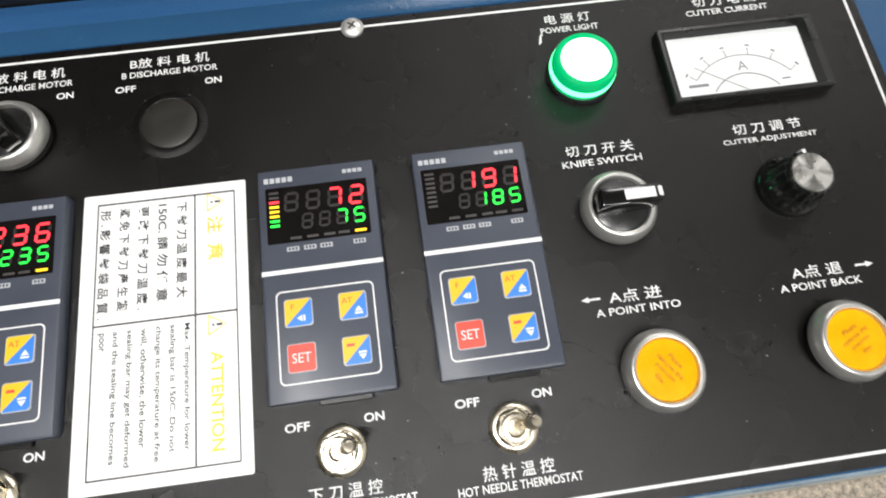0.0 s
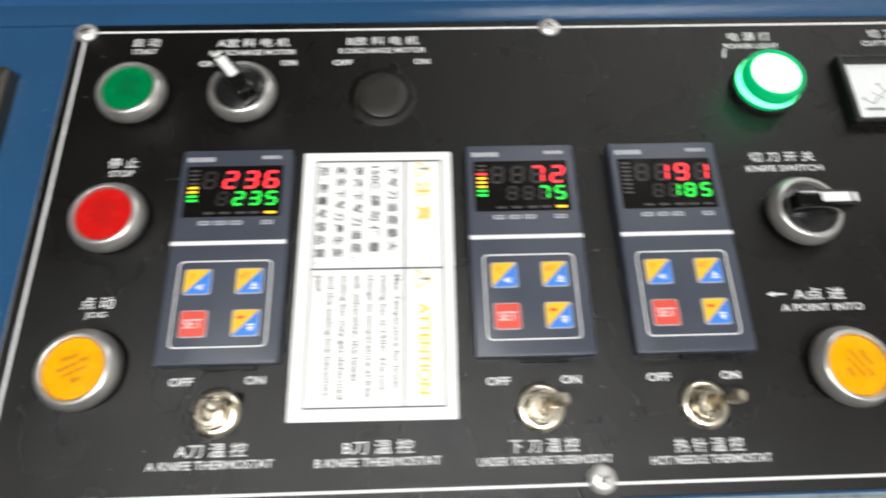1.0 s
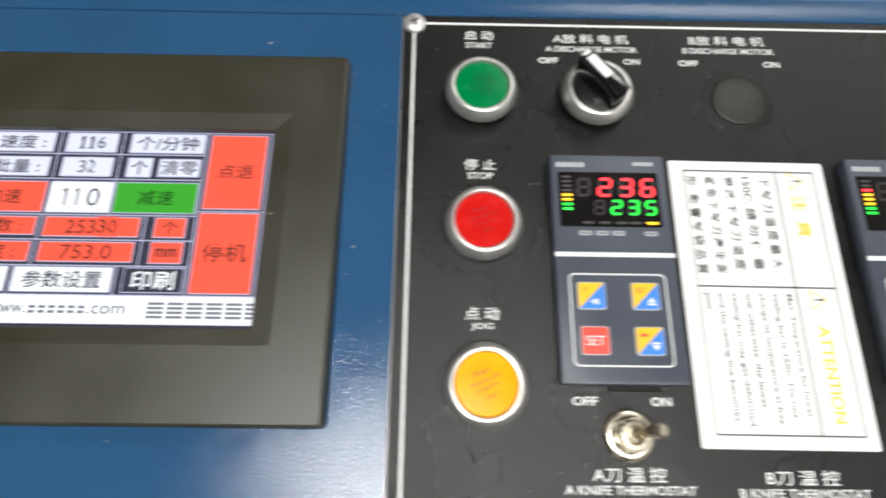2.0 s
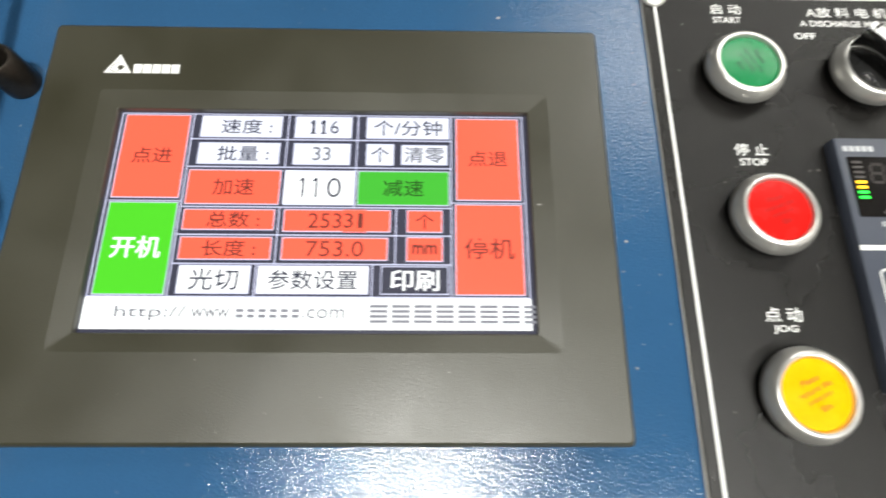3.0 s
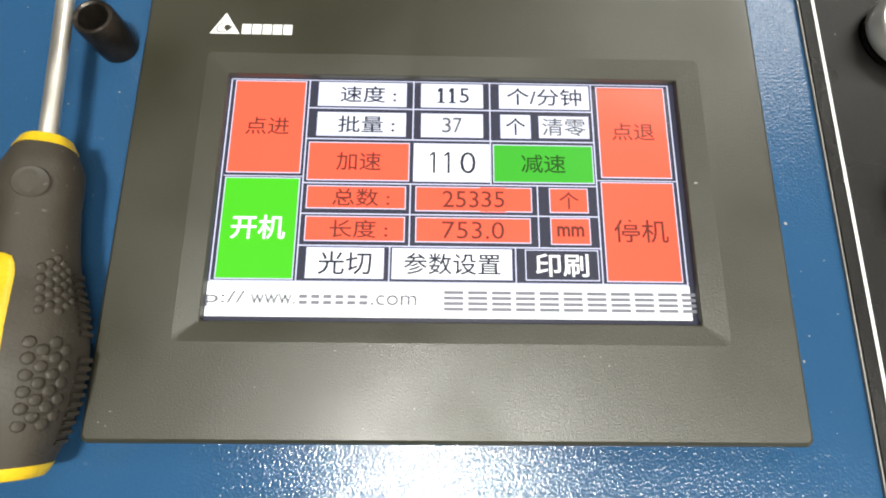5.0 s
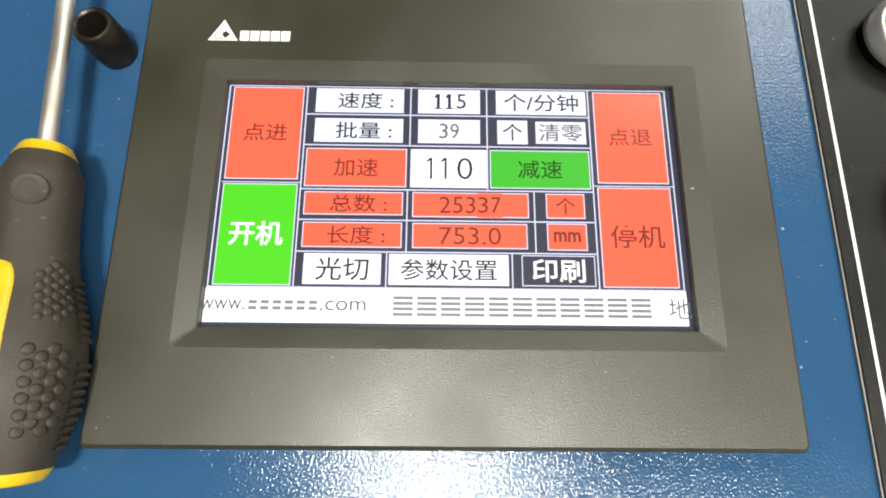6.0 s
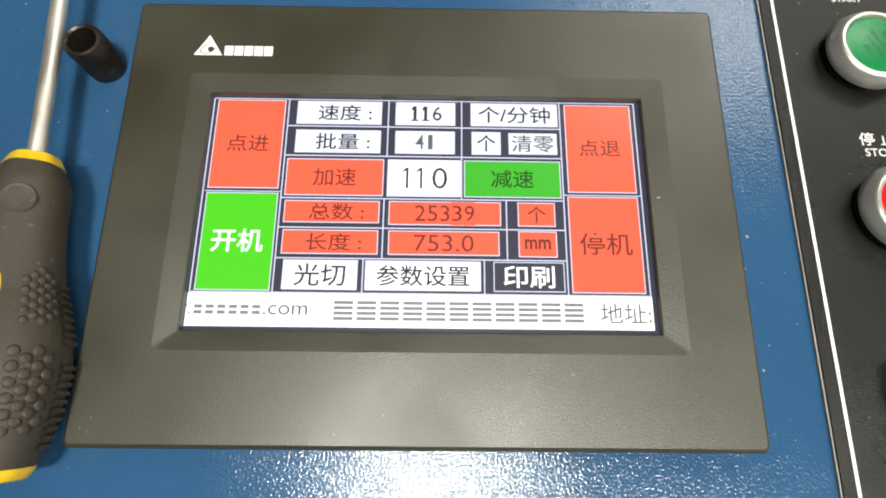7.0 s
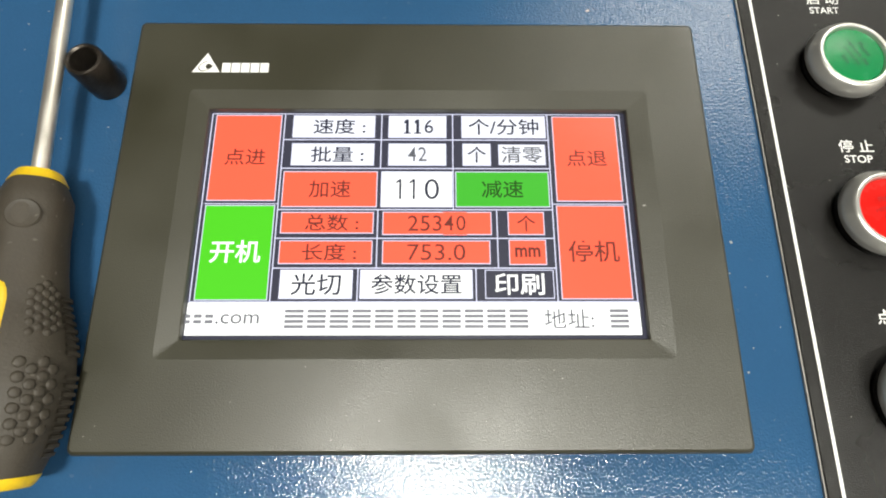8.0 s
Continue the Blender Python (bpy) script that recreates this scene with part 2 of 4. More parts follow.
def holed_plate(x0, x1, y0, y1, z0, z1, holes):
    """A plate with rectangular openings through it."""
    xs = sorted({x0, x1, *(v for h in holes for v in h[:2])})
    ys = sorted({y0, y1, *(v for h in holes for v in h[2:])})
    bm = bmesh.new()
    verts = {}

    def vert(i, j, z):
        if (i, j, z) not in verts:
            verts[i, j, z] = bm.verts.new((xs[i], ys[j], z))
        return verts[i, j, z]

    def solid(i, j):
        if not (0 <= i < len(xs) - 1 and 0 <= j < len(ys) - 1):
            return False
        cx, cy = (xs[i] + xs[i + 1]) / 2, (ys[j] + ys[j + 1]) / 2
        return not any(h[0] < cx < h[1] and h[2] < cy < h[3] for h in holes)

    for i in range(len(xs) - 1):
        for j in range(len(ys) - 1):
            if not solid(i, j):
                continue
            for z in (z0, z1):
                bm.faces.new([vert(*p, z) for p in ((i, j), (i + 1, j), (i + 1, j + 1), (i, j + 1))])
            for di, dj, a, b in ((-1, 0, (i, j), (i, j + 1)), (1, 0, (i + 1, j), (i + 1, j + 1)), (0, -1, (i, j), (i + 1, j)), (0, 1, (i, j + 1), (i + 1, j + 1))):
                if not solid(i + di, j + dj):
                    bm.faces.new((vert(*a, z0), vert(*b, z0), vert(*b, z1), vert(*a, z1)))
    bmesh.ops.recalc_face_normals(bm, faces=bm.faces[:])
    return bm


def merge(*meshes):
    """One bmesh out of several."""
    out = bmesh.new()
    for bm in meshes:
        tmp = bpy.data.meshes.new("tmp")
        bm.to_mesh(tmp)
        bm.free()
        out.from_mesh(tmp)
        bpy.data.meshes.remove(tmp)
    return out


def moved(bm, m):
    bmesh.ops.transform(bm, matrix=m, verts=bm.verts[:])
    return bm


def flat_poly(points, z0=0.0, z1=0.0001):
    """A thin prism over a polygon."""
    bm = bmesh.new()
    low, high = [bm.verts.new((x, y, z0)) for x, y in points], [bm.verts.new((x, y, z1)) for x, y in points]
    bm.faces.new(high)
    bm.faces.new(low[::-1])
    for k in range(len(points)):
        p = (k + 1) % len(points)
        bm.faces.new((low[k], low[p], high[p], high[k]))
    bmesh.ops.recalc_face_normals(bm, faces=bm.faces[:])
    return bm


def lettering(body, height=None, width=None, bold=0.0, spacing=1.0):
    """Built-in lettering as a flat mesh round its own middle."""
    c = bpy.data.curves.new("lettering", "FONT")
    c.body, c.offset, c.space_character, c.resolution_u = body, bold, spacing, 3
    ob = new("lettering", c)
    deps = bpy.context.evaluated_depsgraph_get()
    mesh = bpy.data.meshes.new_from_object(ob.evaluated_get(deps))
    bpy.data.objects.remove(ob)
    co = np.empty(len(mesh.vertices) * 3)
    mesh.vertices.foreach_get("co", co)
    co = co.reshape(-1, 3)
    low, high = co.min(0), co.max(0)
    span = np.maximum(high - low, 1e-6)
    sy = height / span[1] if height else width / span[0]
    sx = width / span[0] if width else sy
    co = (co - (low + high) / 2) * (sx, sy, 0)
    mesh.vertices.foreach_set("co", co.ravel())
    mesh.materials.clear()
    mesh.update()
    return mesh


def write(body, x, y, z, parent, mat, height=None, width=None, bold=0.02, turn=0.0, spacing=1.0, name="lettering"):
    return part(name, lettering(body, height, width, bold, spacing), mat, parent, at=pose(x, y, z, 0, 0, turn))


def line(x0, x1, y0, y1, z, parent, mat, name="printed_line", thick=0.00012):
    return part(name, box(x0, x1, y0, y1, z, z + thick), mat, parent)

# ---- the room and the console ----
TOP = 0.950        # face of the black panel
DECK = 0.9485      # blue deck round it


def structure(name, bm, mat, label, category="structure"):
    return tagged(part(name, bm, mat), label, category, kind="structure")


structure("floor", box(-3.5, 1.55, -3.0, 3.5, -0.1, 0.0), CONCRETE, "beige speckled workshop floor", "floor")
# the grey walls and ceiling are unseen additions, kept dark to dim reflections
structure("wall_south", box(-3.5, 1.55, -3.1, -3.0, 0.0, 3.0), WALL, "plain grey wall, added out of view", "wall")
structure("wall_north", box(-3.5, 1.55, 3.5, 3.6, 0.0, 3.0), WALL, "plain grey wall, added out of view", "wall")
structure("wall_west", box(-3.6, -3.5, -3.0, 3.5, 0.0, 3.0), WALL, "plain grey wall, added out of view", "wall")
# unseen wall, added close by and white to reflect light from the right
structure("reflector_wall_east", box(1.55, 1.65, -3.0, 3.5, 0.0, 3.0), WALL_REFLECTOR, "white wall added out of view as a reflector", "wall")
structure("ceiling", box(-3.5, 1.55, -3.0, 3.5, CEILING, CEILING + 0.1), CEIL, "plain grey ceiling, added out of view", "ceiling")

for fx, fy, sx, sy, watts in FIXTURES:
    lamp = thing("ceiling_light", fx, fy, CEILING, "white enamelled ceiling light with a lit diffuser, out of view", "ceiling light", "ceiling lights")
    part("housing", box(-sx / 2 - 0.02, sx / 2 + 0.02, -sy / 2 - 0.02, sy / 2 + 0.02, -0.05, 0, 0.006), FIXTURE_WHITE, lamp)
    part("diffuser", box(-sx / 2, sx / 2, -sy / 2, sy / 2, -0.065, -0.05, 0.004), DIFFUSER, lamp, "lit white diffuser")

HX, HY = -0.3850, 0.0835          # middle of the touch screen
CUT = (HX - 0.0955, HX + 0.0955, HY - 0.0665, HY + 0.0665)

console = thing("machine_console", -0.1, 0.08, 0.0, "blue powder-coated steel machine console with a flat deck", "machine console")


def in_console(x0, x1, y0, y1, z0, z1):
    return (x0 + 0.1, x1 + 0.1, y0 - 0.08, y1 - 0.08, z0, z1)


hole = tuple(v + d for v, d in zip(CUT, (0.1, 0.1, -0.08, -0.08)))
part("deck", holed_plate(*in_console(-0.78, 0.46, -0.0296, 0.1893, DECK - 0.003, DECK), [hole]), BLUE, console, "blue powder-coated deck plate")
# rolled front lip of the deck, its bright edge highlight put into the colour
lip = bmesh.new()
prof = [(-0.0296 + 0.0018 * math.cos(radians(a)), DECK - 0.0018 + 0.0018 * math.sin(radians(a))) for a in range(90, 181, 15)] + [(-0.0314, DECK - 0.03), (-0.0296, DECK - 0.03)]
ends = [[lip.verts.new((x + 0.1, y - 0.08, z)) for y, z in prof] for x in (-0.78, 0.46)]
for k in range(len(prof) - 1):
    lip.faces.new((ends[0][k], ends[0][k + 1], ends[1][k + 1], ends[1][k]))
lip.faces.new(ends[0])
lip.faces.new(ends[1][::-1])
bmesh.ops.recalc_face_normals(lip, faces=lip.faces[:])
part("front_lip", smooth(lip), LIP, console, "front lip with its edge highlight painted pale")
part("rear_strip", box(*in_console(-0.78, 0.46, 0.1905, 0.2035, DECK - 0.01, DECK - 0.0005), 0.0008), BLUE, console, "narrow blue strip behind a dark seam")
part("body", box(*in_console(-0.76, 0.44, -0.028, 0.40, 0.06, DECK - 0.11)), BLUE_FAR, console)
part("side_plate", box(*in_console(-0.78, -0.776, -0.03, 0.22, 0.3, DECK - 0.0032)), BLUE_FAR, console)
part("side_plate", box(*in_console(0.456, 0.46, -0.03, 0.22, 0.3, DECK - 0.0032)), BLUE_FAR, console)
part("rear_ledge", box(*in_console(-0.78, 0.46, 0.2040, 0.2300, DECK - 0.06, DECK - 0.014), 0.001), BLUE_FAR, console, "lower blue ledge behind the deck")
part("rear_cover", box(*in_console(-0.78, 0.46, 0.2310, 0.40, 0.06, DECK - 0.004), 0.002), BLACK_PLASTIC, console, "dark rear cover")
part("base_plinth", box(*in_console(-0.80, 1.25, -0.204, 0.38, 0.0, 0.012), 0.003), GREY_BASE, console, "grey machine base plate")
part("base_step", box(*in_console(-0.80, 1.25, -0.240, -0.2075, 0.0, 0.010), 0.003), GREY_BASE, console, "grey outer base strip")

# ---- the black control panel ----
panel = thing("control_panel", 0, 0, DECK, "black control panel with white printed Chinese and English labels", "control panel")
PX0, PX1, PY0, PY1 = -0.2562, 0.2093, -0.0286, 0.1884
PZ = TOP - DECK
part("plate", box(PX0, PX1, PY0, PY1, 0.0001, PZ, 0.0003, 1), BLACK_PANEL, panel, "textured black panel plate")
part("cut_edge", box(PX0 - 0.0005, PX0 + 0.0001, PY0, PY1, 0.0001, PZ - 0.0004), EDGE, panel, "worn bare edge")
LX0, LX1, LY0, LY1, LW = -0.2513, 0.2041, -0.0238, 0.1840, 0.0011
ink = PZ + 0.00006
line(LX0, LX1, LY1 - LW / 2, LY1 + LW / 2, ink, panel, PRINT)
line(LX0, LX1, LY0 - LW / 2, LY0 + LW / 2, ink, panel, PRINT)
line(LX0 - LW / 2, LX0 + LW / 2, LY0 + LW / 2, LY1 - LW / 2, ink, panel, PRINT)
line(LX1 - LW / 2, LX1 + LW / 2, LY0 + LW / 2, LY1 - LW / 2, ink, panel, PRINT)


def panel_screw(x, y, turn):
    head = part("screw", lathe([(0.0052, 0), (0.0052, 0.0006), (0.0046, 0.0014), (0.0032, 0.0021), (0.0014, 0.0024), (0, 0.0024)], 28), SCREW, panel, "domed zinc screw", at=pose(x, y, PZ))
    slot = merge(box(-0.0022, 0.0022, -0.0004, 0.0004, 0.00235, 0.00248), box(-0.0004, 0.0004, -0.0022, -0.0004, 0.00235, 0.00248), box(-0.0004, 0.0004, 0.0004, 0.0022, 0.00235, 0.00248))
    part("slot", slot, DARK_STEEL, head, at=pose(0, 0, 0, 0, 0, turn))


for sx, sy, turn in ((-0.2513, 0.1838, 20), (-0.0262, 0.1838, 50), (0.2041, 0.1838, 10), (-0.2513, -0.0215, 75), (-0.0258, -0.0222, 35), (0.2041, -0.0240, 60)):
    panel_screw(sx, sy, turn)


def caption(han, latin, x, y, han_w, latin_w, gap=0.0057):
    write(han, x, y, ink, panel, PRINT, height=0.0051, width=han_w, bold=0.006)
    write(latin, x, y - gap, ink, panel, PRINT, height=0.0030, width=latin_w, bold=0.010)


caption("启 动", "START", -0.2218, 0.1779, 0.0130, 0.0118, 0.0054)
caption("停 止", "STOP", -0.2219, 0.1126, 0.0130, 0.0105, 0.0052)
caption("点 动", "JOG", -0.2218, 0.0491, 0.0130, 0.0085, 0.0052)
caption("A放 料 电 机", "A DISCHARGE MOTOR", -0.1706, 0.1770, 0.0345, 0.0415)
caption("B放 料 电 机", "B DISCHARGE MOTOR", -0.1080, 0.1772, 0.0345, 0.0415)
caption("电 源 灯", "POWER LIGHT", 0.0725, 0.1768, 0.0212, 0.0270)
caption("切 刀 电 流", "CUTTER CURRENT", 0.1475, 0.1775, 0.0305, 0.0392)
caption("切 刀 开 关", "KNIFE SWITCH", 0.0729, 0.1099, 0.0297, 0.0345, 0.0059)
caption("切 刀 调 节", "CUTTER ADJUSTMENT", 0.1477, 0.1108, 0.0307, 0.0420, 0.0059)
caption("A点 进", "A POINT INTO", 0.0733, 0.0459, 0.0212, 0.0340)
caption("A点 退", "A POINT BACK", 0.1483, 0.0456, 0.0212, 0.0340)
caption("A刀 温 控", "A KNIFE THERMOSTAT", -0.1700, -0.0082, 0.0262, 0.0465, 0.0051)
caption("B刀 温 控", "B KNIFE THERMOSTAT", -0.1081, -0.0087, 0.0262, 0.0465, 0.0052)
caption("下 刀 温 控", "UNDER THE KNIFE THERMOSTAT", -0.0460, -0.0099, 0.0262, 0.0500, 0.0052)
caption("热 针 温 控", "HOT NEEDLE THERMOSTAT", 0.0163, -0.0114, 0.0262, 0.0455, 0.0050)
for x, y in ((-0.1906, 0.1650), (-0.1270, 0.1647)):
    write("OFF", x, y, ink, panel, PRINT, height=0.0031, width=0.0088)
    write("ON", x + 0.0378, y, ink, panel, PRINT, height=0.0031, width=0.0072)
for x, y in ((-0.1843, 0.0169), (-0.0618, 0.0140), (0.0012, 0.0140)):
    write("OFF", x, y, ink, panel, PRINT, height=0.0032, width=0.0092)
    write("ON", x + 0.0283, y, ink, panel, PRINT, height=0.0032, width=0.0075)
for x, y, turn in ((0.0553, 0.0460, 180), (0.1682, 0.0455, 0)):
    shaft = flat_poly([(-0.0038, -0.0004), (0.0008, -0.0004), (0.0008, -0.0012), (0.0038, 0), (0.0008, 0.0012), (0.0008, 0.0004), (-0.0038, 0.0004)])
    part("printed_arrow", shaft, PRINT, panel, at=pose(x, y, ink, 0, 0, turn))
part("scratch", flat_poly([(-0.0005, -0.003), (0.0006, -0.0016), (0.0003, 0.0018), (0.0011, 0.0024), (0.0002, 0.003), (-0.0004, 0.0012)]), PRINT, panel, "chipped white scratch", at=pose(0.0580, 0.1668, ink, 0, 0, -12))
# blanking plug in the unused hole
PLUG = material("faded_black_plug", (0.016, 0.014, 0.011), 0.50, vary=0.2, scale=90)
plug = part("blanking_plug", lathe([(0.0118, 0.0004), (0.0117, 0.0010), (0.0110, 0.0014), (0.0060, 0.0012), (0, 0.0011)], 48), PLUG, panel, "dull black blanking plug", at=pose(-0.1078, 0.1453, PZ))
part("plug_flange", lathe([(0.0165, -0.0001), (0.0150, 0.0002), (0.0132, 0.0006), (0.0122, 0.0006), (0.0118, 0.0004)], 48), BLACK_PANEL, plug)

# ---- buttons, switches, lamp ----


def bezel_ring():
    """A turned ring that slopes outwards to a short upright flange."""
    return lathe([(0.0140, 0.0030), (0.0151, 0.0031), (0.0155, 0.0036), (0.0155, 0.0052), (0.0151, 0.0063), (0.0140, 0.0084), (0.0133, 0.0091), (0.0126, 0.0093), (0.0119, 0.0091), (0.0115, 0.0085), (0.0114, 0.0060)], 64)


def collar():
    return lathe([(0.0143, 0.0), (0.0144, 0.0012), (0.0138, 0.0016), (0.0138, 0.0028), (0.0143, 0.0032), (0.0120, 0.0033)], 48)


def push_button(x, y, cap, label, group, words, print_mat, turn):
    ob = thing("push_button", x, y, TOP, label, "push button", group)
    part("gasket", collar(), RUBBER, ob, "black ribbed collar")
    part("bezel", bezel_ring(), CHROME, ob, "satin chrome bezel ring")
    face = part("cap", lathe([(0.0114, 0.0060), (0.0114, 0.0076), (0.0110, 0.0081), (0.0055, 0.0084), (0, 0.0085)], 48), cap, ob, "translucent cap with protective film")
    for k, body in enumerate(words):
        part("lettering", lettering(body, height=0.0018, bold=0.0), print_mat, face, at=pose(0, 0, 0.00862, 0, 0, turn) @ pose(0, 0.0045 - 0.0030 * k, 0))
    return ob


FILM = ("Please", "remove the", "protection", "film")
push_button(-0.2214, 0.1461, CAP_GREEN, "green start push button with chrome bezel and film", "push buttons", FILM, FILM_PRINT_GREEN, -62)
push_button(-0.2212, 0.0848, CAP_RED, "red stop push button with chrome bezel and film", "push buttons", FILM, FILM_PRINT_RED, 20)
push_button(-0.2212, 0.0222, CAP_YELLOW, "amber jog push button with chrome bezel and film", "push buttons", FILM, FILM_PRINT, 25)
push_button(0.0752, 0.0157, CAP_YELLOW, "amber inward-point push button with chrome bezel and film", "push buttons", FILM, FILM_PRINT, -55)
push_button(0.1486, 0.0168, CAP_YELLOW, "amber backward-point push button with chrome bezel and film", "push buttons", FILM, FILM_PRINT, 28)


def selector_switch(x, y, turn, label):
    ob = thing("selector_switch", x, y, TOP, label, "selector switch", "selector switches")
    part("gasket", collar(), RUBBER, ob, "black ribbed collar")
    part("bezel", bezel_ring(), CHROME, ob, "satin chrome bezel ring")
    part("disc", lathe([(0.0115, 0.0058), (0.0115, 0.0072), (0.0106, 0.0078), (0, 0.0080)], 40), BLACK_PLASTIC, ob)
    lever = part("lever", box(-0.0112, 0.0126, -0.0036, 0.0036, 0.0078, 0.0188, 0.0010), BLACK_GLOSS, ob, "black lever", at=pose(0, 0, 0, 0, 0, turn))
    part("pointer", box(-0.0020, 0.0100, -0.0021, 0.0021, 0.0186, 0.0190, 0.0002, 1), PRINT, lever, "white pointer inlay")
    part("pointer_tip", box(0.0110, 0.01275, -0.0020, 0.0020, 0.0154, 0.0189, 0.0002, 1), PRINT, lever, "white pointer tip")
    return ob


selector_switch(-0.1713, 0.1457, 128, "black selector switch turned to off, chrome bezel")
selector_switch(0.0731, 0.0812, 0, "black selector switch turned to on, chrome bezel")

pilot = thing("pilot_lamp", 0.0715, 0.1458, TOP, "lit green pilot lamp glowing over the panel", "pilot lamp")
part("collar", lathe([(0.0148, 0), (0.0149, 0.0022), (0.0142, 0.0032), (0.0130, 0.0032)], 48), BLACK_PLASTIC, pilot)
part("lens", lathe([(0.0140, 0.0030), (0.0141, 0.0085), (0.0138, 0.0112), (0.0130, 0.0126), (0.0118, 0.0131), (0.0107, 0.0126)], 56), PILOT_LENS, pilot, "deep green glossy lens")
part("core", lathe([(0.0109, 0.0100), (0.0108, 0.0123), (0.0090, 0.0129), (0.0050, 0.0133), (0, 0.0134)], 48), PILOT_CORE, pilot, "white-hot lit centre")
part("glow_band", lathe([(0.01405, 0.0052), (0.0143, 0.0056), (0.0143, 0.0082), (0.01405, 0.0086)], 56), PILOT_BAND, pilot, "brightly lit band of the lens")

knob = thing("rotary_knob", 0.1474, 0.0818, TOP, "black fluted rotary knob with a spun aluminium top", "rotary knob")
flute = bmesh.new()
rows = []
for r0, depth, z in ((0.0134, 0, 0.0), (0.0136, 0, 0.0022), (0.0126, 0, 0.0036), (0.0110, 0.0008, 0.0050), (0.0101, 0.0009, 0.0142), (0.0094, 0.0006, 0.0156)):
    rows.append([flute.verts.new(((r0 - depth * (1 + math.cos(18 * 2 * math.pi * k / 108)) / 2) * math.cos(2 * math.pi * k / 108), (r0 - depth * (1 + math.cos(18 * 2 * math.pi * k / 108)) / 2) * math.sin(2 * math.pi * k / 108), z)) for k in range(108)])
for a, b in zip(rows, rows[1:]):
    for k in range(108):
        flute.faces.new((a[k], a[(k + 1) % 108], b[(k + 1) % 108], b[k]))
flute.faces.new(rows[-1])
part("grip", smooth(flute, 50), BLACK_GLOSS, knob, "glossy black fluted grip")
part("top_disc", lathe([(0.0082, 0.0156), (0.0082, 0.0162), (0.0078, 0.0165), (0, 0.01655)], 48), SPUN, knob, "spun aluminium disc")
part("index_mark", box(-0.0007, 0.0007, 0.0085, 0.0101, 0.0100, 0.0158), PRINT, knob, "white index mark")


def toggle_switch(x, y, tilt_x, tilt_y):
    ob = thing("toggle_switch", x, y, TOP, "nickel toggle switch with lever thrown to on", "toggle switch", "toggle switches")
    part("washer", lathe([(0.0092, 0), (0.0093, 0.0008), (0.0088, 0.0016), (0.0074, 0.0022), (0.0066, 0.0022)], 40), NICKEL, ob, "domed nickel washer")
    nut = bmesh.new()
    rings = [[nut.verts.new((r * math.cos(radians(60 * k + 15)), r * math.sin(radians(60 * k + 15)), z)) for k in range(6)] for r, z in ((0.0068, 0.0020), (0.0070, 0.0026), (0.0070, 0.0042), (0.0064, 0.0048))]
    for a, b in zip(rings, rings[1:]):
        for k in range(6):
            nut.faces.new((a[k], a[(k + 1) % 6], b[(k + 1) % 6], b[k]))
    nut.faces.new(rings[-1])
    part("nut", nut, NICKEL, ob)
    part("bushing", lathe([(0.0052, 0.0040), (0.0052, 0.0066), (0.0048, 0.0074), (0.0034, 0.0075), (0.0030, 0.0066)], 32), NICKEL, ob, "threaded bushing")
    part("lever", lathe([(0.0019, 0.0050), (0.0018, 0.0090), (0.0022, 0.0130), (0.0027, 0.0170), (0.0026, 0.0186), (0.0018, 0.0197), (0, 0.0200)], 24), NICKEL, ob, "polished bat lever", at=pose(0, 0, 0, tilt_x, tilt_y))
    return ob


for x, y in ((-0.1695, 0.0052), (-0.0465, 0.0038), (0.0168, 0.0032)):
    toggle_switch(x, y, -6, 17)

# ---- ammeter ----
meter = thing("panel_ammeter", 0.1430, 0.1400, TOP, "black framed analogue panel ammeter with a white dial", "ammeter")
MX0, MX1, MY0, MY1 = 0.1088 - 0.1430, 0.1814 - 0.1430, 0.1246 - 0.1400, 0.1616 - 0.1400
OX0, OX1, OY0, OY1 = 0.1133 - 0.1430, 0.1765 - 0.1430, 0.1280 - 0.1400, 0.1587 - 0.1400
part("frame", rect_stack([(MX0, MX1, MY0, MY1, 0.0010, 0), (MX0, MX1, MY0, MY1, 0.0010, 0.0044), (MX0 + 0.0005, MX1 - 0.0005, MY0 + 0.0005, MY1 - 0.0005, 0.0010, 0.0050),
                          (MX0 + 0.0016, MX1 - 0.0016, MY0 + 0.0016, MY1 - 0.0016, 0.0008, 0.0050), (OX0 - 0.0014, OX1 + 0.0014, OY0 - 0.0010, OY1 + 0.0010, 0.0006, 0.0044), (OX0, OX1, OY0, OY1, 0.0004, 0.0004)], crease=20), BLACK_PLASTIC, meter, "black moulded frame")
dial = part("dial", box(OX0 - 0.0004, OX1 + 0.0004, OY0 - 0.0004, OY1 + 0.0004, 0.0002, 0.0006), METER_FACE, meter, "white dial card")


def arc(cx, cy, r, w, a0, a1, n=28):
    pts = [(cx + (r + w / 2) * math.cos(radians(a0 + (a1 - a0) * k / n)), cy + (r + w / 2) * math.sin(radians(a0 + (a1 - a0) * k / n))) for k in range(n + 1)]
    back = [(cx + (r - w / 2) * math.cos(radians(a0 + (a1 - a0) * k / n)), cy + (r - w / 2) * math.sin(radians(a0 + (a1 - a0) * k / n))) for k in range(n, -1, -1)]
    return pts + back


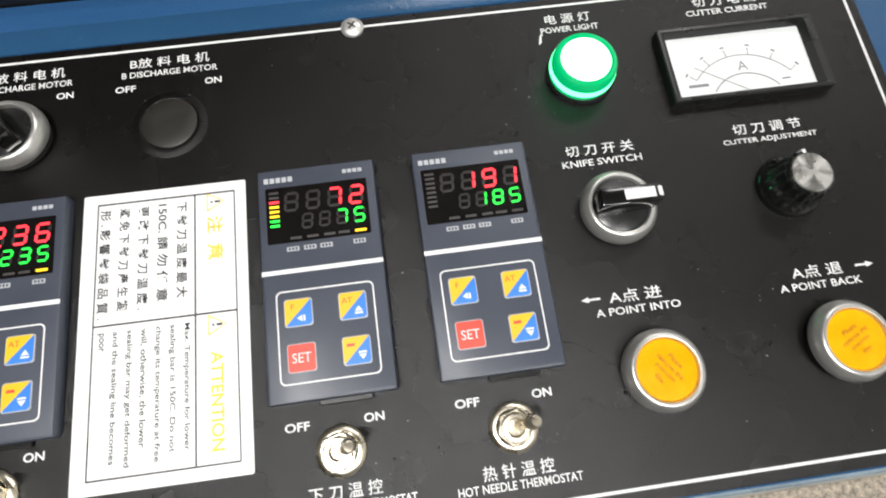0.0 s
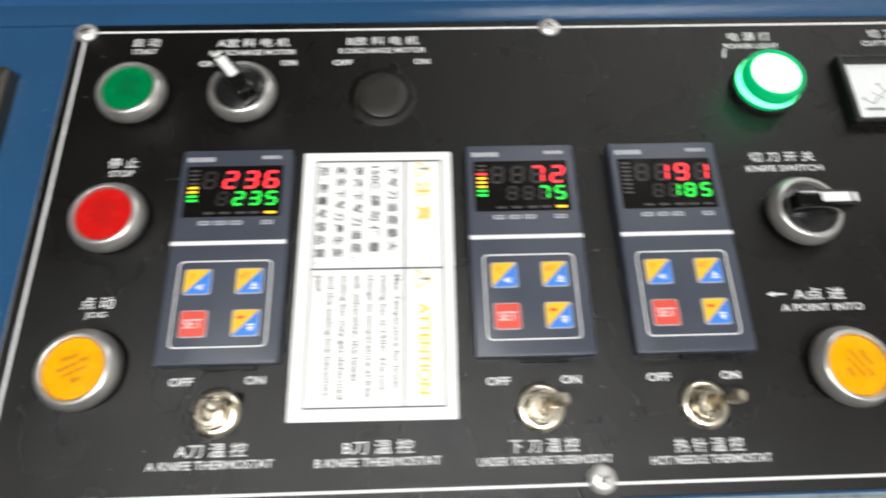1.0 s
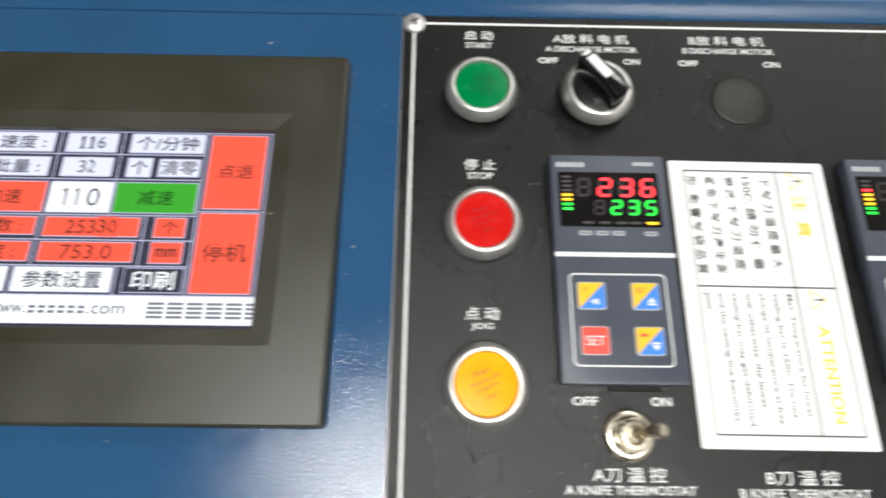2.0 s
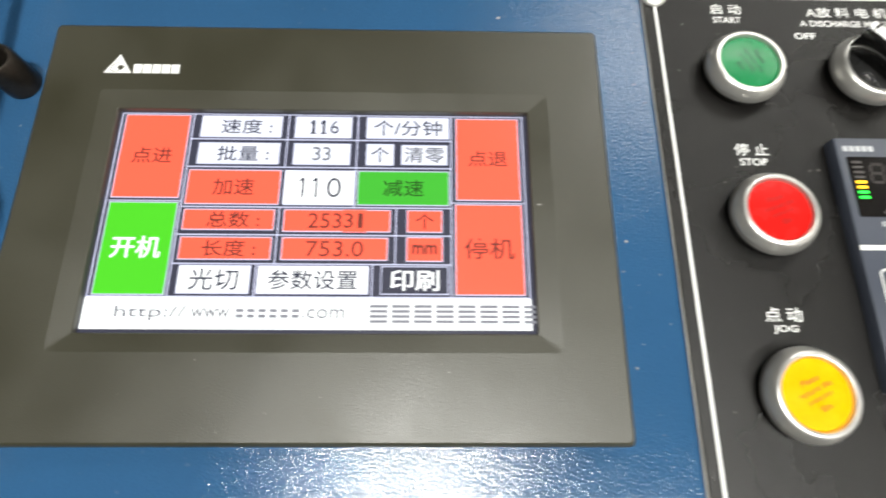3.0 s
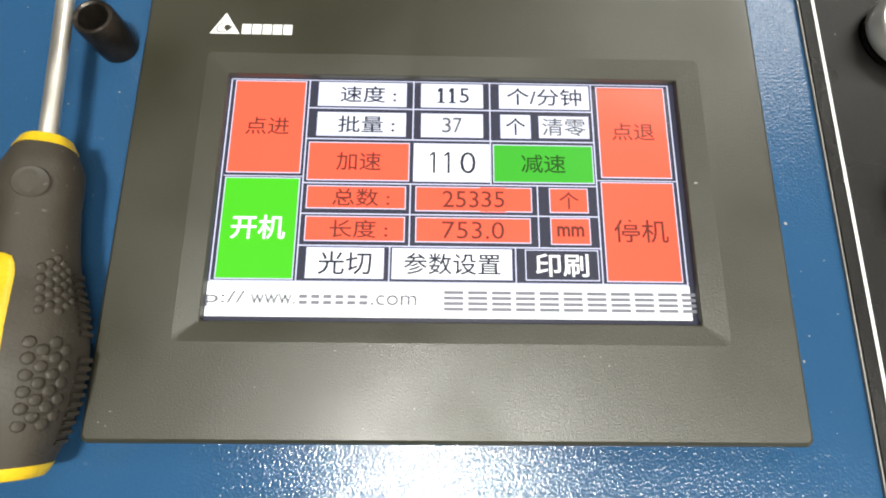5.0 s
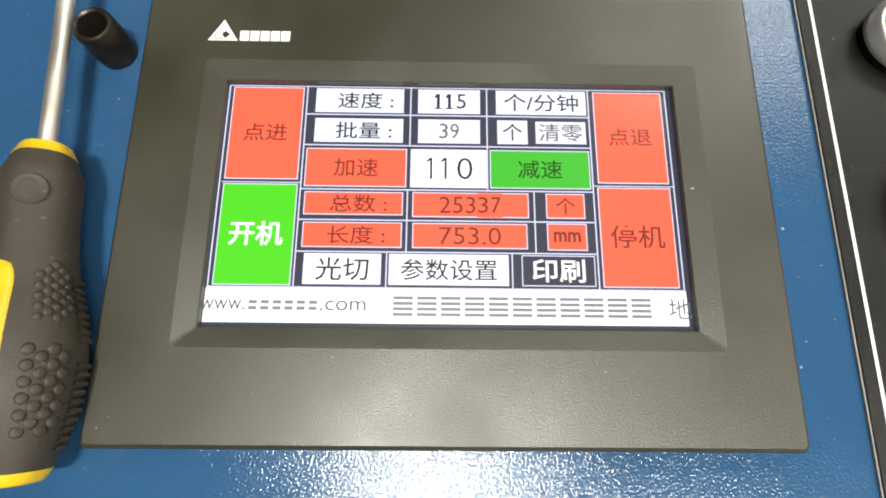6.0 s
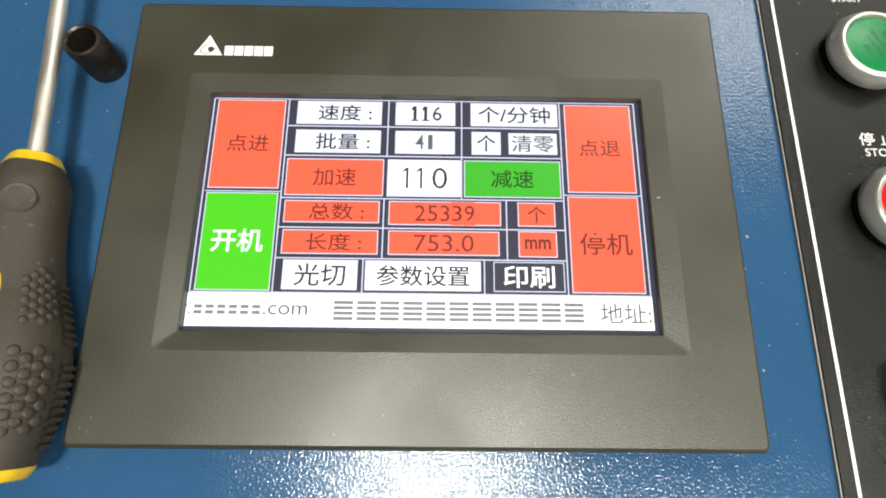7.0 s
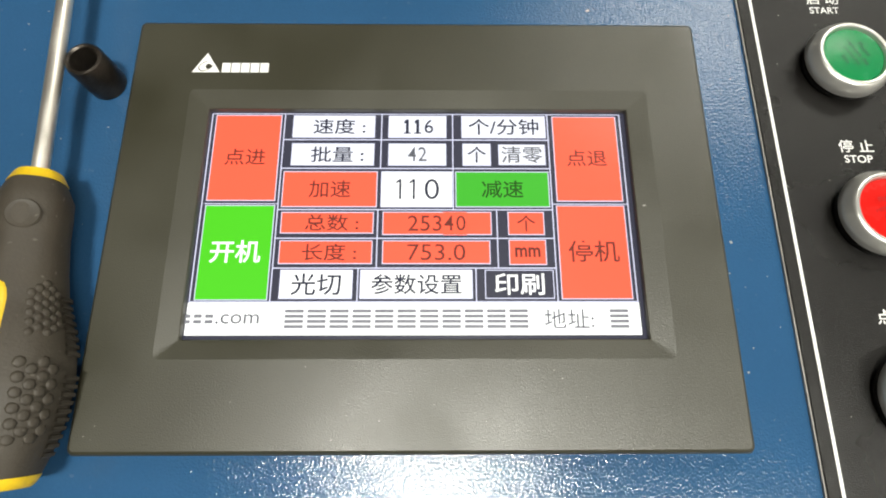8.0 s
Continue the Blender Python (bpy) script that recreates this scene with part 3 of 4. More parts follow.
DCX, DCY = (OX0 + OX1) / 2, OY0 - 0.0085
part("scale_arc", flat_poly(arc(DCX, DCY, 0.0275, 0.00045, 38, 142), 0.00062, 0.0007), METER_INK, dial)
for k, a in enumerate((142, 121, 101, 80, 59, 38)):
    big = 0.0038
    part("tick", flat_poly([(DCX + r * math.cos(radians(a)) + s * 0.0002 * math.sin(radians(a)), DCY + r * math.sin(radians(a)) - s * 0.0002 * math.cos(radians(a))) for r, s in ((0.0275, -1), (0.0275 + big, -1), (0.0275 + big, 1), (0.0275, 1))], 0.00062, 0.0007), METER_INK, dial)
    part("scale_bar", box(-0.0010, 0.0010, -0.0004, 0.0004, 0, 0.0001), METER_INK, dial, at=pose(DCX + 0.0325 * math.cos(radians(a)), DCY + 0.0325 * math.sin(radians(a)), 0.00063, 0, 0, a - 90))
write("A", DCX + 0.0006, OY0 + 0.0135, 0.00066, dial, METER_INK, height=0.0048, bold=0.0)
part("hub_arc", flat_poly(arc(DCX, DCY, 0.0180, 0.0006, 35, 145), 0.00062, 0.0007), METER_INK, dial)
part("maker_bar", box(OX0 + 0.0055, OX0 + 0.0145, OY0 + 0.0050, OY0 + 0.0064, 0.00062, 0.0007), METER_INK, dial)
part("class_bar", box(OX1 - 0.0150, OX1 - 0.0110, OY0 + 0.0044, OY0 + 0.0052, 0.00062, 0.0007), METER_INK, dial)
part("needle", flat_poly([(-0.0002, 0), (0.0002, 0), (0.0001, 0.026), (-0.0001, 0.026)], 0.0, 0.0003), METER_RED, meter, "thin needle at rest", at=pose(DCX, OY0 + 0.001, 0.0012, 0, 0, 58))

# ---- temperature controllers ----
CW, CH, CZ = 0.0474, 0.0930, 0.0052
SEGS = {"0": "abcdef", "1": "bc", "2": "abged", "3": "abgcd", "4": "fgbc", "5": "afgcd", "6": "afgedc", "7": "abc", "8": "abcdefg", "9": "abcdfg"}


def segment(which, w, h, t):
    """One bar of a seven-bar figure, middle at the origin."""
    g = t * 0.12
    x, y = w / 2, h / 2
    spots = {"a": (0, y, 0), "g": (0, 0, 0), "d": (0, -y, 0), "f": (-x, y / 2, 1), "b": (x, y / 2, 1), "e": (-x, -y / 2, 1), "c": (x, -y / 2, 1)}
    cx, cy, up = spots[which]
    half = (y / 2 if up else x) - g
    pts = [(-half, 0), (-half + t / 2, t / 2), (half - t / 2, t / 2), (half, 0), (half - t / 2, -t / 2), (-half + t / 2, -t / 2)]
    pts = [(cx + (-v if up else u), cy + (u if up else v)) for u, v in pts]
    return flat_poly([(u + 0.10 * v, v) for u, v in pts], 0, 0.00008)


def figure(ch, x, y, z, w, h, t, parent, lit):
    on = SEGS.get(ch, "")
    for which in "abcdefg":
        part("segment", segment(which, w, h, t), lit if which in on else GHOST, parent, at=pose(x, y, z))


def temperature_controller(x, y, red, green, bars, out_lit, label):
    """x, y: the middle of the case."""
    ob = thing("temperature_controller", x, y, TOP, label, "temperature controller", "temperature controllers")
    X, Y = lambda u: (u - 0.5) * CW, lambda v: (0.5 - v) * CH
    z = CZ
    part("case", rect_stack([(X(0), X(1), Y(1), Y(0), 0.0012, 0.0), (X(0), X(1), Y(1), Y(0), 0.0012, CZ - 0.0010), (X(0) + 0.0004, X(1) - 0.0004, Y(1) + 0.0004, Y(0) - 0.0004, 0.0010, CZ - 0.0002), (X(0) + 0.0010, X(1) - 0.0010, Y(1) + 0.0010, Y(0) - 0.0010, 0.0008, CZ)], cap_last=True), SLATE, ob, "slate grey moulded case")
    part("latch", box(X(0.38), X(0.80), Y(1.0) - 0.0020, Y(1.0) + 0.0002, 0.0, 0.0022, 0.0004, 1), BLACK_PLASTIC, ob, "black mounting latch")
    win = part("display", rect_stack([(X(0.065), X(0.925), Y(0.343), Y(0.088), 0.0006, z + 0.00002), (X(0.065), X(0.925), Y(0.343), Y(0.088), 0.0006, z + 0.0002)], cap_last=True), WINDOW, ob, "dark glossy display window")
    zd = z + 0.00024
    for row, (text, v, h, lit) in enumerate(((red, 0.160, 0.0072, RED_LED), (green, 0.254, 0.0056, GREEN_LED))):
        for k, ch in enumerate(text.rjust(4)):
            figure(ch, X(0.280 + 0.183 * k) if row == 0 else X(0.405 + 0.145 * k), Y(v), zd, 0.0047 if row == 0 else 0.0037, h, 0.0011 if row == 0 else 0.0009, win, lit)
    for k, lit in enumerate(bars):
        part("bar_mark", box(X(0.095), X(0.175), Y(0.112 + 0.0215 * k) - 0.00048, Y(0.112 + 0.0215 * k) + 0.00048, zd, zd + 0.00008), {"r": RED_LED, "y": YELLOW_LED, "g": GREEN_LED, "-": GHOST_LINE}[lit], win)
    for k, u in enumerate((0.30, 0.44, 0.58, 0.70, 0.84)):
        part("indicator", box(X(u) - 0.0022, X(u) + 0.0022, Y(0.325) - 0.0005, Y(0.325) + 0.0005, zd, zd + 0.00008), YELLOW_LED if (k == 4 and out_lit) else GHOST_LINE, win)
    zi = z + 0.00006
    for u in (0.27, 0.41, 0.545, 0.82):
        part("caption_bar", box(X(u) - 0.0024, X(u) + 0.0024, Y(0.372) - 0.0009, Y(0.372) + 0.0009, zi, zi + 0.00008), GREY_PRINT, ob)
        part("caption_slot", merge(*[box(X(u) - 0.0017 + 0.0013 * k, X(u) - 0.0009 + 0.0013 * k, Y(0.372) - 0.0005, Y(0.372) + 0.0005, zi + 0.0001, zi + 0.00014) for k in range(3)]), SLATE, ob)
    for k in range(5):
        part("maker_bar", flat_poly([(-0.0009, -0.0011), (0.0009, -0.0011), (0.0009, 0.0011), (-0.0009, 0.0011)]), GREY_PRINT, ob, at=pose(X(0.075) + 0.0024 * k, Y(0.052), zi))
    for k in range(4):
        part("model_bar", flat_poly([(-0.0008, -0.0008), (0.0008, -0.0008), (0.0008, 0.0008), (-0.0008, 0.0008)]), GREY_PRINT, ob, at=pose(X(0.745) + 0.0021 * k, Y(0.045), zi))
    part("stripe", box(X(0.004), X(0.996), Y(0.477), Y(0.458), z + 0.00004, z + 0.0002), PRINT, ob, "white printed stripe")
    a, b = (X(0.105), X(0.895), Y(0.930), Y(0.550)), 0.00055
    part("keypad_outline", rect_stack([(*a, 0.0022, zi), (*a, 0.0022, zi + 0.0001), (a[0] + b, a[1] - b, a[2] + b, a[3] - b, 0.0018, zi + 0.0001), (a[0] + b, a[1] - b, a[2] + b, a[3] - b, 0.0018, zi)]), PRINT, ob, "white printed keypad outline")
    s, e = 0.0050, 0.00035
    for u, v, word in ((0.280, 0.645, "F"), (0.715, 0.645, "AT"), (0.285, 0.828, "SET"), (0.715, 0.828, "")):
        key = part("key", rect_stack([(-s - e, s + e, -s - e, s + e, 0.0011, 0), (-s - e, s + e, -s - e, s + e, 0.0011, 0.0003), (-s, s, -s, s, 0.0009, 0.00042)], cap_last=True), GREY_PRINT, ob, at=pose(X(u), Y(v), z))
        zk = 0.00046
        c = 0.0009
        if word == "SET":
            part("key_face", rect_stack([(-s, s, -s, s, 0.0009, zk), (-s, s, -s, s, 0.0009, zk + 0.0001)], cap_last=True), KEY_RED, key, "red set key")
            write("SET", 0, 0, zk + 0.00016, key, PRINT, height=0.0036, width=0.0070, bold=0.0)
            continue
        part("key_face", flat_poly([(-s + c, s), (-s, s - c), (-s, -s + c), (-s + 0.0004, -s + 0.0004), (s - 0.0004, s - 0.0004), (s - c, s)], zk, zk + 0.0001), KEY_YELLOW, key, "yellow key half")
        part("key_face", flat_poly([(-s + 0.0004, -s + 0.0004), (-s + c, -s), (s - c, -s), (s, -s + c), (s, s - c), (s - 0.0004, s - 0.0004)], zk, zk + 0.0001), KEY_BLUE, key, "blue key half")
        if word:
            write(word, -0.0021, 0.0022, zk + 0.00016, key, KEY_RED, height=0.0022, bold=0.0)
        else:
            part("key_bar", box(-0.0036, -0.0006, 0.0016, 0.0027, zk + 0.00012, zk + 0.00018), KEY_RED, key)
        marks = {"F": [[(-0.0006, -0.0023), (0.0014, -0.0011), (0.0014, -0.0035)], [(0.0018, -0.0012), (0.0025, -0.0012), (0.0025, -0.0034), (0.0018, -0.0034)]],
                 "AT": [[(0.0006, -0.0024), (0.0036, -0.0024), (0.0021, -0.0004)], [(0.0006, -0.0028), (0.0036, -0.0028), (0.0036, -0.0035), (0.0006, -0.0035)]],
                 "": [[(0.0006, -0.0016), (0.0036, -0.0016), (0.0021, -0.0036)], [(0.0006, -0.0005), (0.0036, -0.0005), (0.0036, -0.0012), (0.0006, -0.0012)]]}[word]
        part("key_symbol", merge(*[flat_poly(p, zk + 0.00012, zk + 0.00018) for p in marks]), PRINT, key)
    return ob


CY = 0.0689
temperature_controller(-0.1700, CY, "236", "235", "----yygg", True, "slate grey temperature controller reading 236 over 235")
temperature_controller(-0.0470, CY, "72", "75", "--ryyygg", True, "slate grey temperature controller reading 72 over 75")
temperature_controller(0.0161, CY, "191", "185", "--------", False, "slate grey temperature controller reading 191 over 185")

# ---- attention sticker ----
SW, SH = 0.0652, 0.1148
sticker = thing("attention_sticker", -0.1100, 0.0580, TOP, "white attention sticker with black and yellow sideways print", "sticker", turn=-0.4)
part("sheet", rect_stack([(-SW / 2, SW / 2, -SH / 2, SH / 2, 0.0008, 0.00005), (-SW / 2, SW / 2, -SH / 2, SH / 2, 0.0008, 0.00030)], cap_last=True), PAPER, sticker, "white glossy paper")
sz = 0.00042
bx0, bx1, by0, by1, mid, col = -0.0268, 0.0280, -0.0525, 0.0530, 0.0030, 0.0120
for x0, x1, y0, y1 in ((bx0, bx1, by1 - 0.0004, by1 + 0.0003), (bx0, bx1, by0 - 0.0003, by0 + 0.0003), (bx0 - 0.0002, bx0 + 0.0003, by0, by1), (bx1 - 0.0003, bx1 + 0.0002, by0, by1), (bx0, bx1, mid - 0.0004, mid + 0.0003), (col - 0.0003, col + 0.0003, by0, by1)):
    line(x0, x1, y0, y1, sz + random.random() * 0.00003, sticker, INK, thick=0.00004)
HAN = ("下 封 刀 温 度 最 大", "150C. 請 勿 任 意", "更 改 下 封 刀 温 度 .", "避 免 下 封 刀 產 生 變", "形 . 影 響 封 袋 品 質 .")
for k, body in enumerate(HAN):
    w = (0.0400, 0.0405, 0.0430, 0.0425, 0.0450)[k]
    write(body, 0.0068 - 0.0076 * k, by1 - 0.0025 - w / 2, sz, sticker, INK, height=0.0043, width=w, bold=0.016, turn=-90)
LATIN = (("Max. Temperature for lower", 0.0465), ("sealing bar is 150C. Do not", 0.0465), ("change its temperature at free", 0.0490), ("will, otherwise, the lower", 0.0435), ("sealing bar may get deformed", 0.0495), ("and the sealing line becomes", 0.0480), ("poor", 0.0070))
for k, (body, w) in enumerate(LATIN):
    write(body, 0.0086 - 0.0054 * k, mid - 0.0028 - w / 2, sz, sticker, INK, height=0.0027, width=w, bold=0.010, turn=-90)
for y, words, w, h in ((0.0335, "注  意", 0.0185, 0.0066), (-0.0300, "ATTENTION", 0.0360, 0.0048)):
    write(words, 0.0200, y, sz, sticker, INK_YELLOW, height=h, width=w, bold=0.02, turn=-90)
for y in (0.0490, -0.0018):
    part("warning_triangle", merge(
        flat_poly([(0.0042, 0), (0.0036, 0), (-0.0028, -0.0034), (-0.0028, -0.0040)], 0, 0.00005), flat_poly([(0.0042, 0), (0.0036, 0), (-0.0028, 0.0034), (-0.0028, 0.0040)], 0, 0.00005),
        flat_poly([(-0.0030, -0.0040), (-0.0026, -0.0040), (-0.0026, 0.0040), (-0.0030, 0.0040)], 0, 0.00005)), INK_YELLOW, sticker, at=pose(0.0198, y, sz))
    part("exclamation_mark", merge(box(0.0002, 0.0024, -0.00045, 0.00045, 0, 0.00006), box(-0.0014, -0.0006, -0.0004, 0.0004, 0, 0.00006)), INK, sticker, at=pose(0.0198, y, sz))

# ---- touch screen ----
hmi = thing("touch_screen_panel", HX + 0.0005, HY + 0.0001, DECK, "olive-grey operator touch screen panel showing a lit menu", "touch screen")
HZ = TOP - DECK
bx = (-0.4901 - HX, -0.2795 - HX, 0.0061 - HY, 0.1612 - HY)          # outer edge
cx = (-0.4672 - HX, -0.3012 - HX, 0.0352 - HY, 0.1313 - HY)          # top of the slope
sx = (-0.4604 - HX, -0.3086 - HX, 0.0411 - HY, 0.1243 - HY)          # opening
GL = HZ + 0.0018                                                      # glass level


def grown(r, d):
    return (r[0] - d, r[1] + d, r[2] - d, r[3] + d)


part("bezel", rect_stack([(*grown(bx, -0.0016), 0.0010, HZ - 0.0012), (*grown(bx, 0), 0.0022, HZ - 0.0014), (*grown(bx, 0), 0.0022, HZ + 0.0040), (*grown(bx, -0.0005), 0.0020, HZ + 0.0052), (*grown(bx, -0.0014), 0.0016, HZ + 0.0058),
                          (*grown(cx, 0.0004), 0.0020, HZ + 0.0058), (*grown(cx, -0.0004), 0.0016, HZ + 0.0057), (*grown(sx, 0.0003), 0.0006, HZ + 0.0049), (*sx, 0.0004, HZ + 0.0046), (*sx, 0.0004, HZ + 0.0026),
                          (*grown(bx, -0.0020), 0.0010, HZ + 0.0026)], ring=True, crease=4), OLIVE, hmi, "olive-grey moulded bezel with sloped inner edge")
part("housing", box(-0.0930, 0.0930, -0.0640, 0.0640, -0.052, -0.046, 0.001), BLACK_PLASTIC, hmi, "housing behind the deck")

# drums that carry the changing figures: x, y, width, height, tone
FACE = 0.0076
DRUM_R = FACE / 2 / math.tan(radians(18))


def scr(x, y):
    return x - HX, y - HY


def drum(x, y, w, face, ink_mat, height, width):
    """A ten-sided drum with the figures 0 to 9; turned by 36 degrees a figure."""
    bm = bmesh.new()
    rad = FACE / 2 / math.sin(radians(18))
    ends = [[bm.verts.new((sx_, rad * math.sin(radians(36 * k + 18)), rad * math.cos(radians(36 * k + 18)))) for k in range(10)] for sx_ in (-w / 2, w / 2)]
    for k in range(10):
        bm.faces.new((ends[0][k], ends[0][(k + 1) % 10], ends[1][(k + 1) % 10], ends[1][k]))
    bm.faces.new(ends[0])
    bm.faces.new(ends[1])
    bmesh.ops.recalc_face_normals(bm, faces=bm.faces[:])
    ob = part("counter_drum", bm, face, hmi, "ten-sided drum of lit figures")
    for k in range(10):
        part("numeral", lettering(str(k), height=height, width=width * (0.55 if k == 1 else 1), bold=0.004), ink_mat, ob, at=pose(0, 0, 0, -36 * k) @ pose(0, 0, DRUM_R + 0.00006))
    return ob, x, y, GL + 0.0004 - DRUM_R


cells, holes = [], []


def cell(x0, x1, y0, y1, face, gap=()):
    """A lit field of the menu; gap: the columns left open for drums."""
    (a, c), (b, d) = scr(x0, y0), scr(x1, y1)
    cells.append((a, b, c, d, face, [(scr(g0, 0)[0], scr(g1, 0)[0]) for g0, g1 in gap]))


R1, R2, R3, R4, R5, R6 = (0.1147, 0.1231), (0.1037, 0.1118), (0.0878, 0.1008), (0.0776, 0.0855), (0.0672, 0.0750), (0.0552, 0.0646)
# middles of the changing figures
SPEED_AT, BATCH_AT, TOTAL_AT = -0.3806, (-0.3866, -0.3829), (-0.3735, -0.3693)
W1, W2, W3 = 0.0038, 0.0036, 0.0041


def slot(*middles, w):
    return [(middles[0] - w / 2 - 0.0001, middles[-1] + w / 2 + 0.0001)]


FIELDS = {
    "inch_forward": (-0.4583, -0.4348, 0.0901, 0.1232, LCD_RED), "run": (-0.4583, -0.4346, 0.0547, 0.0879, LCD_GREEN),
    "inch_back": (-0.3350, -0.3120, 0.0900, 0.1229, LCD_RED), "halt": (-0.3354, -0.3119, 0.0550, 0.0879, LCD_RED),
    "speed_name": (-0.4300, -0.4006, *R1, LCD_WHITE), "speed": (-0.3951, -0.3745, *R1, LCD_WHITE, slot(SPEED_AT, w=W1)), "speed_unit": (-0.3684, -0.3381, *R1, LCD_WHITE),
    "batch_name": (-0.4298, -0.4006, *R2, LCD_WHITE), "batch": (-0.3949, -0.3746, *R2, LCD_WHITE, slot(*BATCH_AT, w=W2)), "batch_unit": (-0.3681, -0.3585, *R2, LCD_WHITE), "clear": (-0.3551, -0.3387, 0.1040, 0.1115, LCD_WHITE),
    "faster": (-0.4320, -0.3991, *R3, LCD_RED), "setting": (-0.3972, -0.3725, *R3, LCD_PURE), "slower": (-0.3708, -0.3380, *R3, LCD_GREEN_DEEP),
    "total_name": (-0.4316, -0.4000, 0.0781, 0.0854, LCD_RED), "total": (-0.3963, -0.3589, *R4, LCD_RED, slot(*TOTAL_AT, w=W3)), "total_unit": (-0.3526, -0.3405, *R4, LCD_RED),
    "length_name": (-0.4314, -0.4001, *R5, LCD_RED), "length": (-0.3961, -0.3596, *R5, LCD_RED), "length_unit": (-0.3526, -0.3403, 0.0669, 0.0753, LCD_RED),
    "photocell": (-0.4303, -0.4064, *R6, LCD_PURE), "parameters": (-0.4033, -0.3659, *R6, LCD_PURE), "printing": (-0.3611, -0.3383, *R6, LCD_BACK),
}
for spot in FIELDS.values():
    cell(*spot)

for a, b, c, d, face, gaps in cells:
    for g0, g1 in gaps:
        holes.append((g0, g1, (c + d) / 2 - FACE / 2 + 0.0001, (c + d) / 2 + FACE / 2 - 0.0001))
screen = part("screen", holed_plate(sx[0] - 0.0006, sx[1] + 0.0006, sx[2] - 0.0006, sx[3] + 0.0006, GL - 0.0010, GL, holes), LCD_BACK, hmi, "lit colour display with a dark blue ground")
for a, b, c, d, face, gaps in cells:
    e = 0.00032
    m = (c + d) / 2
    slots = [(g0, g1, m - FACE / 2 + 0.0001, m + FACE / 2 - 0.0001) for g0, g1 in gaps]
    slots = [(g0, g1, max(y0, c), min(y1, d)) for g0, g1, y0, y1 in slots]
    part("field_border", holed_plate(a - e, b + e, c - e, d + e, GL + 0.00004, GL + 0.00012, [(a, b, c, d)]), LCD_LINE, screen)
    part("field", holed_plate(a, b, c, d, GL + 0.00004, GL + 0.00016, slots), face, screen)
# lilac grid lines between the fields
RULES = [(-0.4332, -0.3371, y - 0.0002, y + 0.0002) for y in (0.1136, 0.1023, 0.0866, 0.0761, 0.0655)]
RULES += [(-0.4601, -0.3100, 0.0537, 0.0541), (-0.4598, -0.3100, 0.1239, 0.1242), (-0.4592, -0.4332, 0.0886, 0.0889), (-0.3368, -0.3104, 0.0886, 0.0889)]
RULES += [(x - 0.0002, x + 0.0002, y0, y1) for x, y0, y1 in ((-0.3979, 0.1023, 0.1240), (-0.3719, 0.0866, 0.1240), (-0.3983, 0.0655, 0.0866), (-0.3567, 0.0655, 0.0866), (-0.4044, 0.0539, 0.0655), (-0.3644, 0.0539, 0.0655),
                                                             (-0.4334, 0.0539, 0.1240), (-0.3370, 0.0539, 0.1240), (-0.4600, 0.0539, 0.1240), (-0.3102, 0.0539, 0.1240))]
for x0, x1, y0, y1 in RULES:
    (a, c), (b, d) = scr(x0, y0), scr(x1, y1)
    part("grid_line", box(a, b, c, d, GL + 0.00002, GL + 0.00005), LCD_LINE, screen)
(ma, mc), (mb, md) = scr(-0.4603, 0.0428), scr(-0.3099, 0.0536)
part("ticker_field", box(ma, mb, mc, md, GL + 0.00004, GL + 0.00018), LCD_PURE, screen, "white ticker strip")


def menu(body, field, mat, height, width, bold=0.01, dx=0.0):
    x0, x1, y0, y1 = FIELDS[field][:4]
    (a, c), (b, d) = scr(x0, y0), scr(x1, y1)
    return part("lettering", lettering(body, height, width, bold), mat, screen, at=pose((a + b) / 2 + dx, (c + d) / 2, GL + 0.00022))


menu("点进", "inch_forward", LCD_TEXT_RED, 0.0064, 0.0146)
menu("开机", "run", LCD_PURE, 0.0080, 0.0172, 0.012)
menu("点退", "inch_back", LCD_TEXT_RED, 0.0064, 0.0146)
menu("停机", "halt", LCD_TEXT_RED, 0.0078, 0.0176)
menu("速度 :", "speed_name", LCD_TEXT, 0.0062, 0.0190, dx=0.0020)
menu("批量 :", "batch_name", LCD_TEXT, 0.0062, 0.0190, dx=0.0016)
menu("个/分钟", "speed_unit", LCD_TEXT, 0.0066, 0.0258)
menu("个", "batch_unit", LCD_TEXT, 0.0064, 0.0068)
menu("清零", "clear", LCD_TEXT_GREY, 0.0066, 0.0150)
menu("加速", "faster", LCD_TEXT_RED, 0.0066, 0.0148)


def figure_one(h, t, foot=0.0):
    """The figure 1 with its flag, and a foot where the type has one."""
    flag = flat_poly([(t / 2, h / 2), (-t / 2, h / 2), (-h * 0.20, h * 0.36), (-h * 0.20, h * 0.36 - t * 0.9), (-t / 2, h * 0.5 - t * 1.3), (-t / 2, -h / 2), (t / 2, -h / 2)], 0, 0.00002)
    return merge(flag, box(-foot, foot, -h / 2, -h / 2 + t * 0.45, 0.00003, 0.00005)) if foot else flag


for dx in (-0.0058, -0.0010):
    part("lettering", figure_one(0.0076, 0.0008), LCD_TEXT, screen, at=pose(sum(FIELDS["setting"][:2]) / 2 + dx - HX, sum(R3) / 2 - HY, GL + 0.00022))
menu("0", "setting", LCD_TEXT, 0.0078, 0.0052, -0.004, dx=0.0054)
for x in (-0.3885, -0.3847):
    part("lettering", figure_one(0.0058, 0.0011, 0.0013), LCD_TEXT, screen, at=pose(x - HX, sum(R1) / 2 - HY, GL + 0.00022))
menu("减速", "slower", LCD_TEXT_GREEN, 0.0066, 0.0148)
menu("总数 :", "total_name", LCD_TEXT_RED, 0.0061, 0.0186, dx=0.0016)
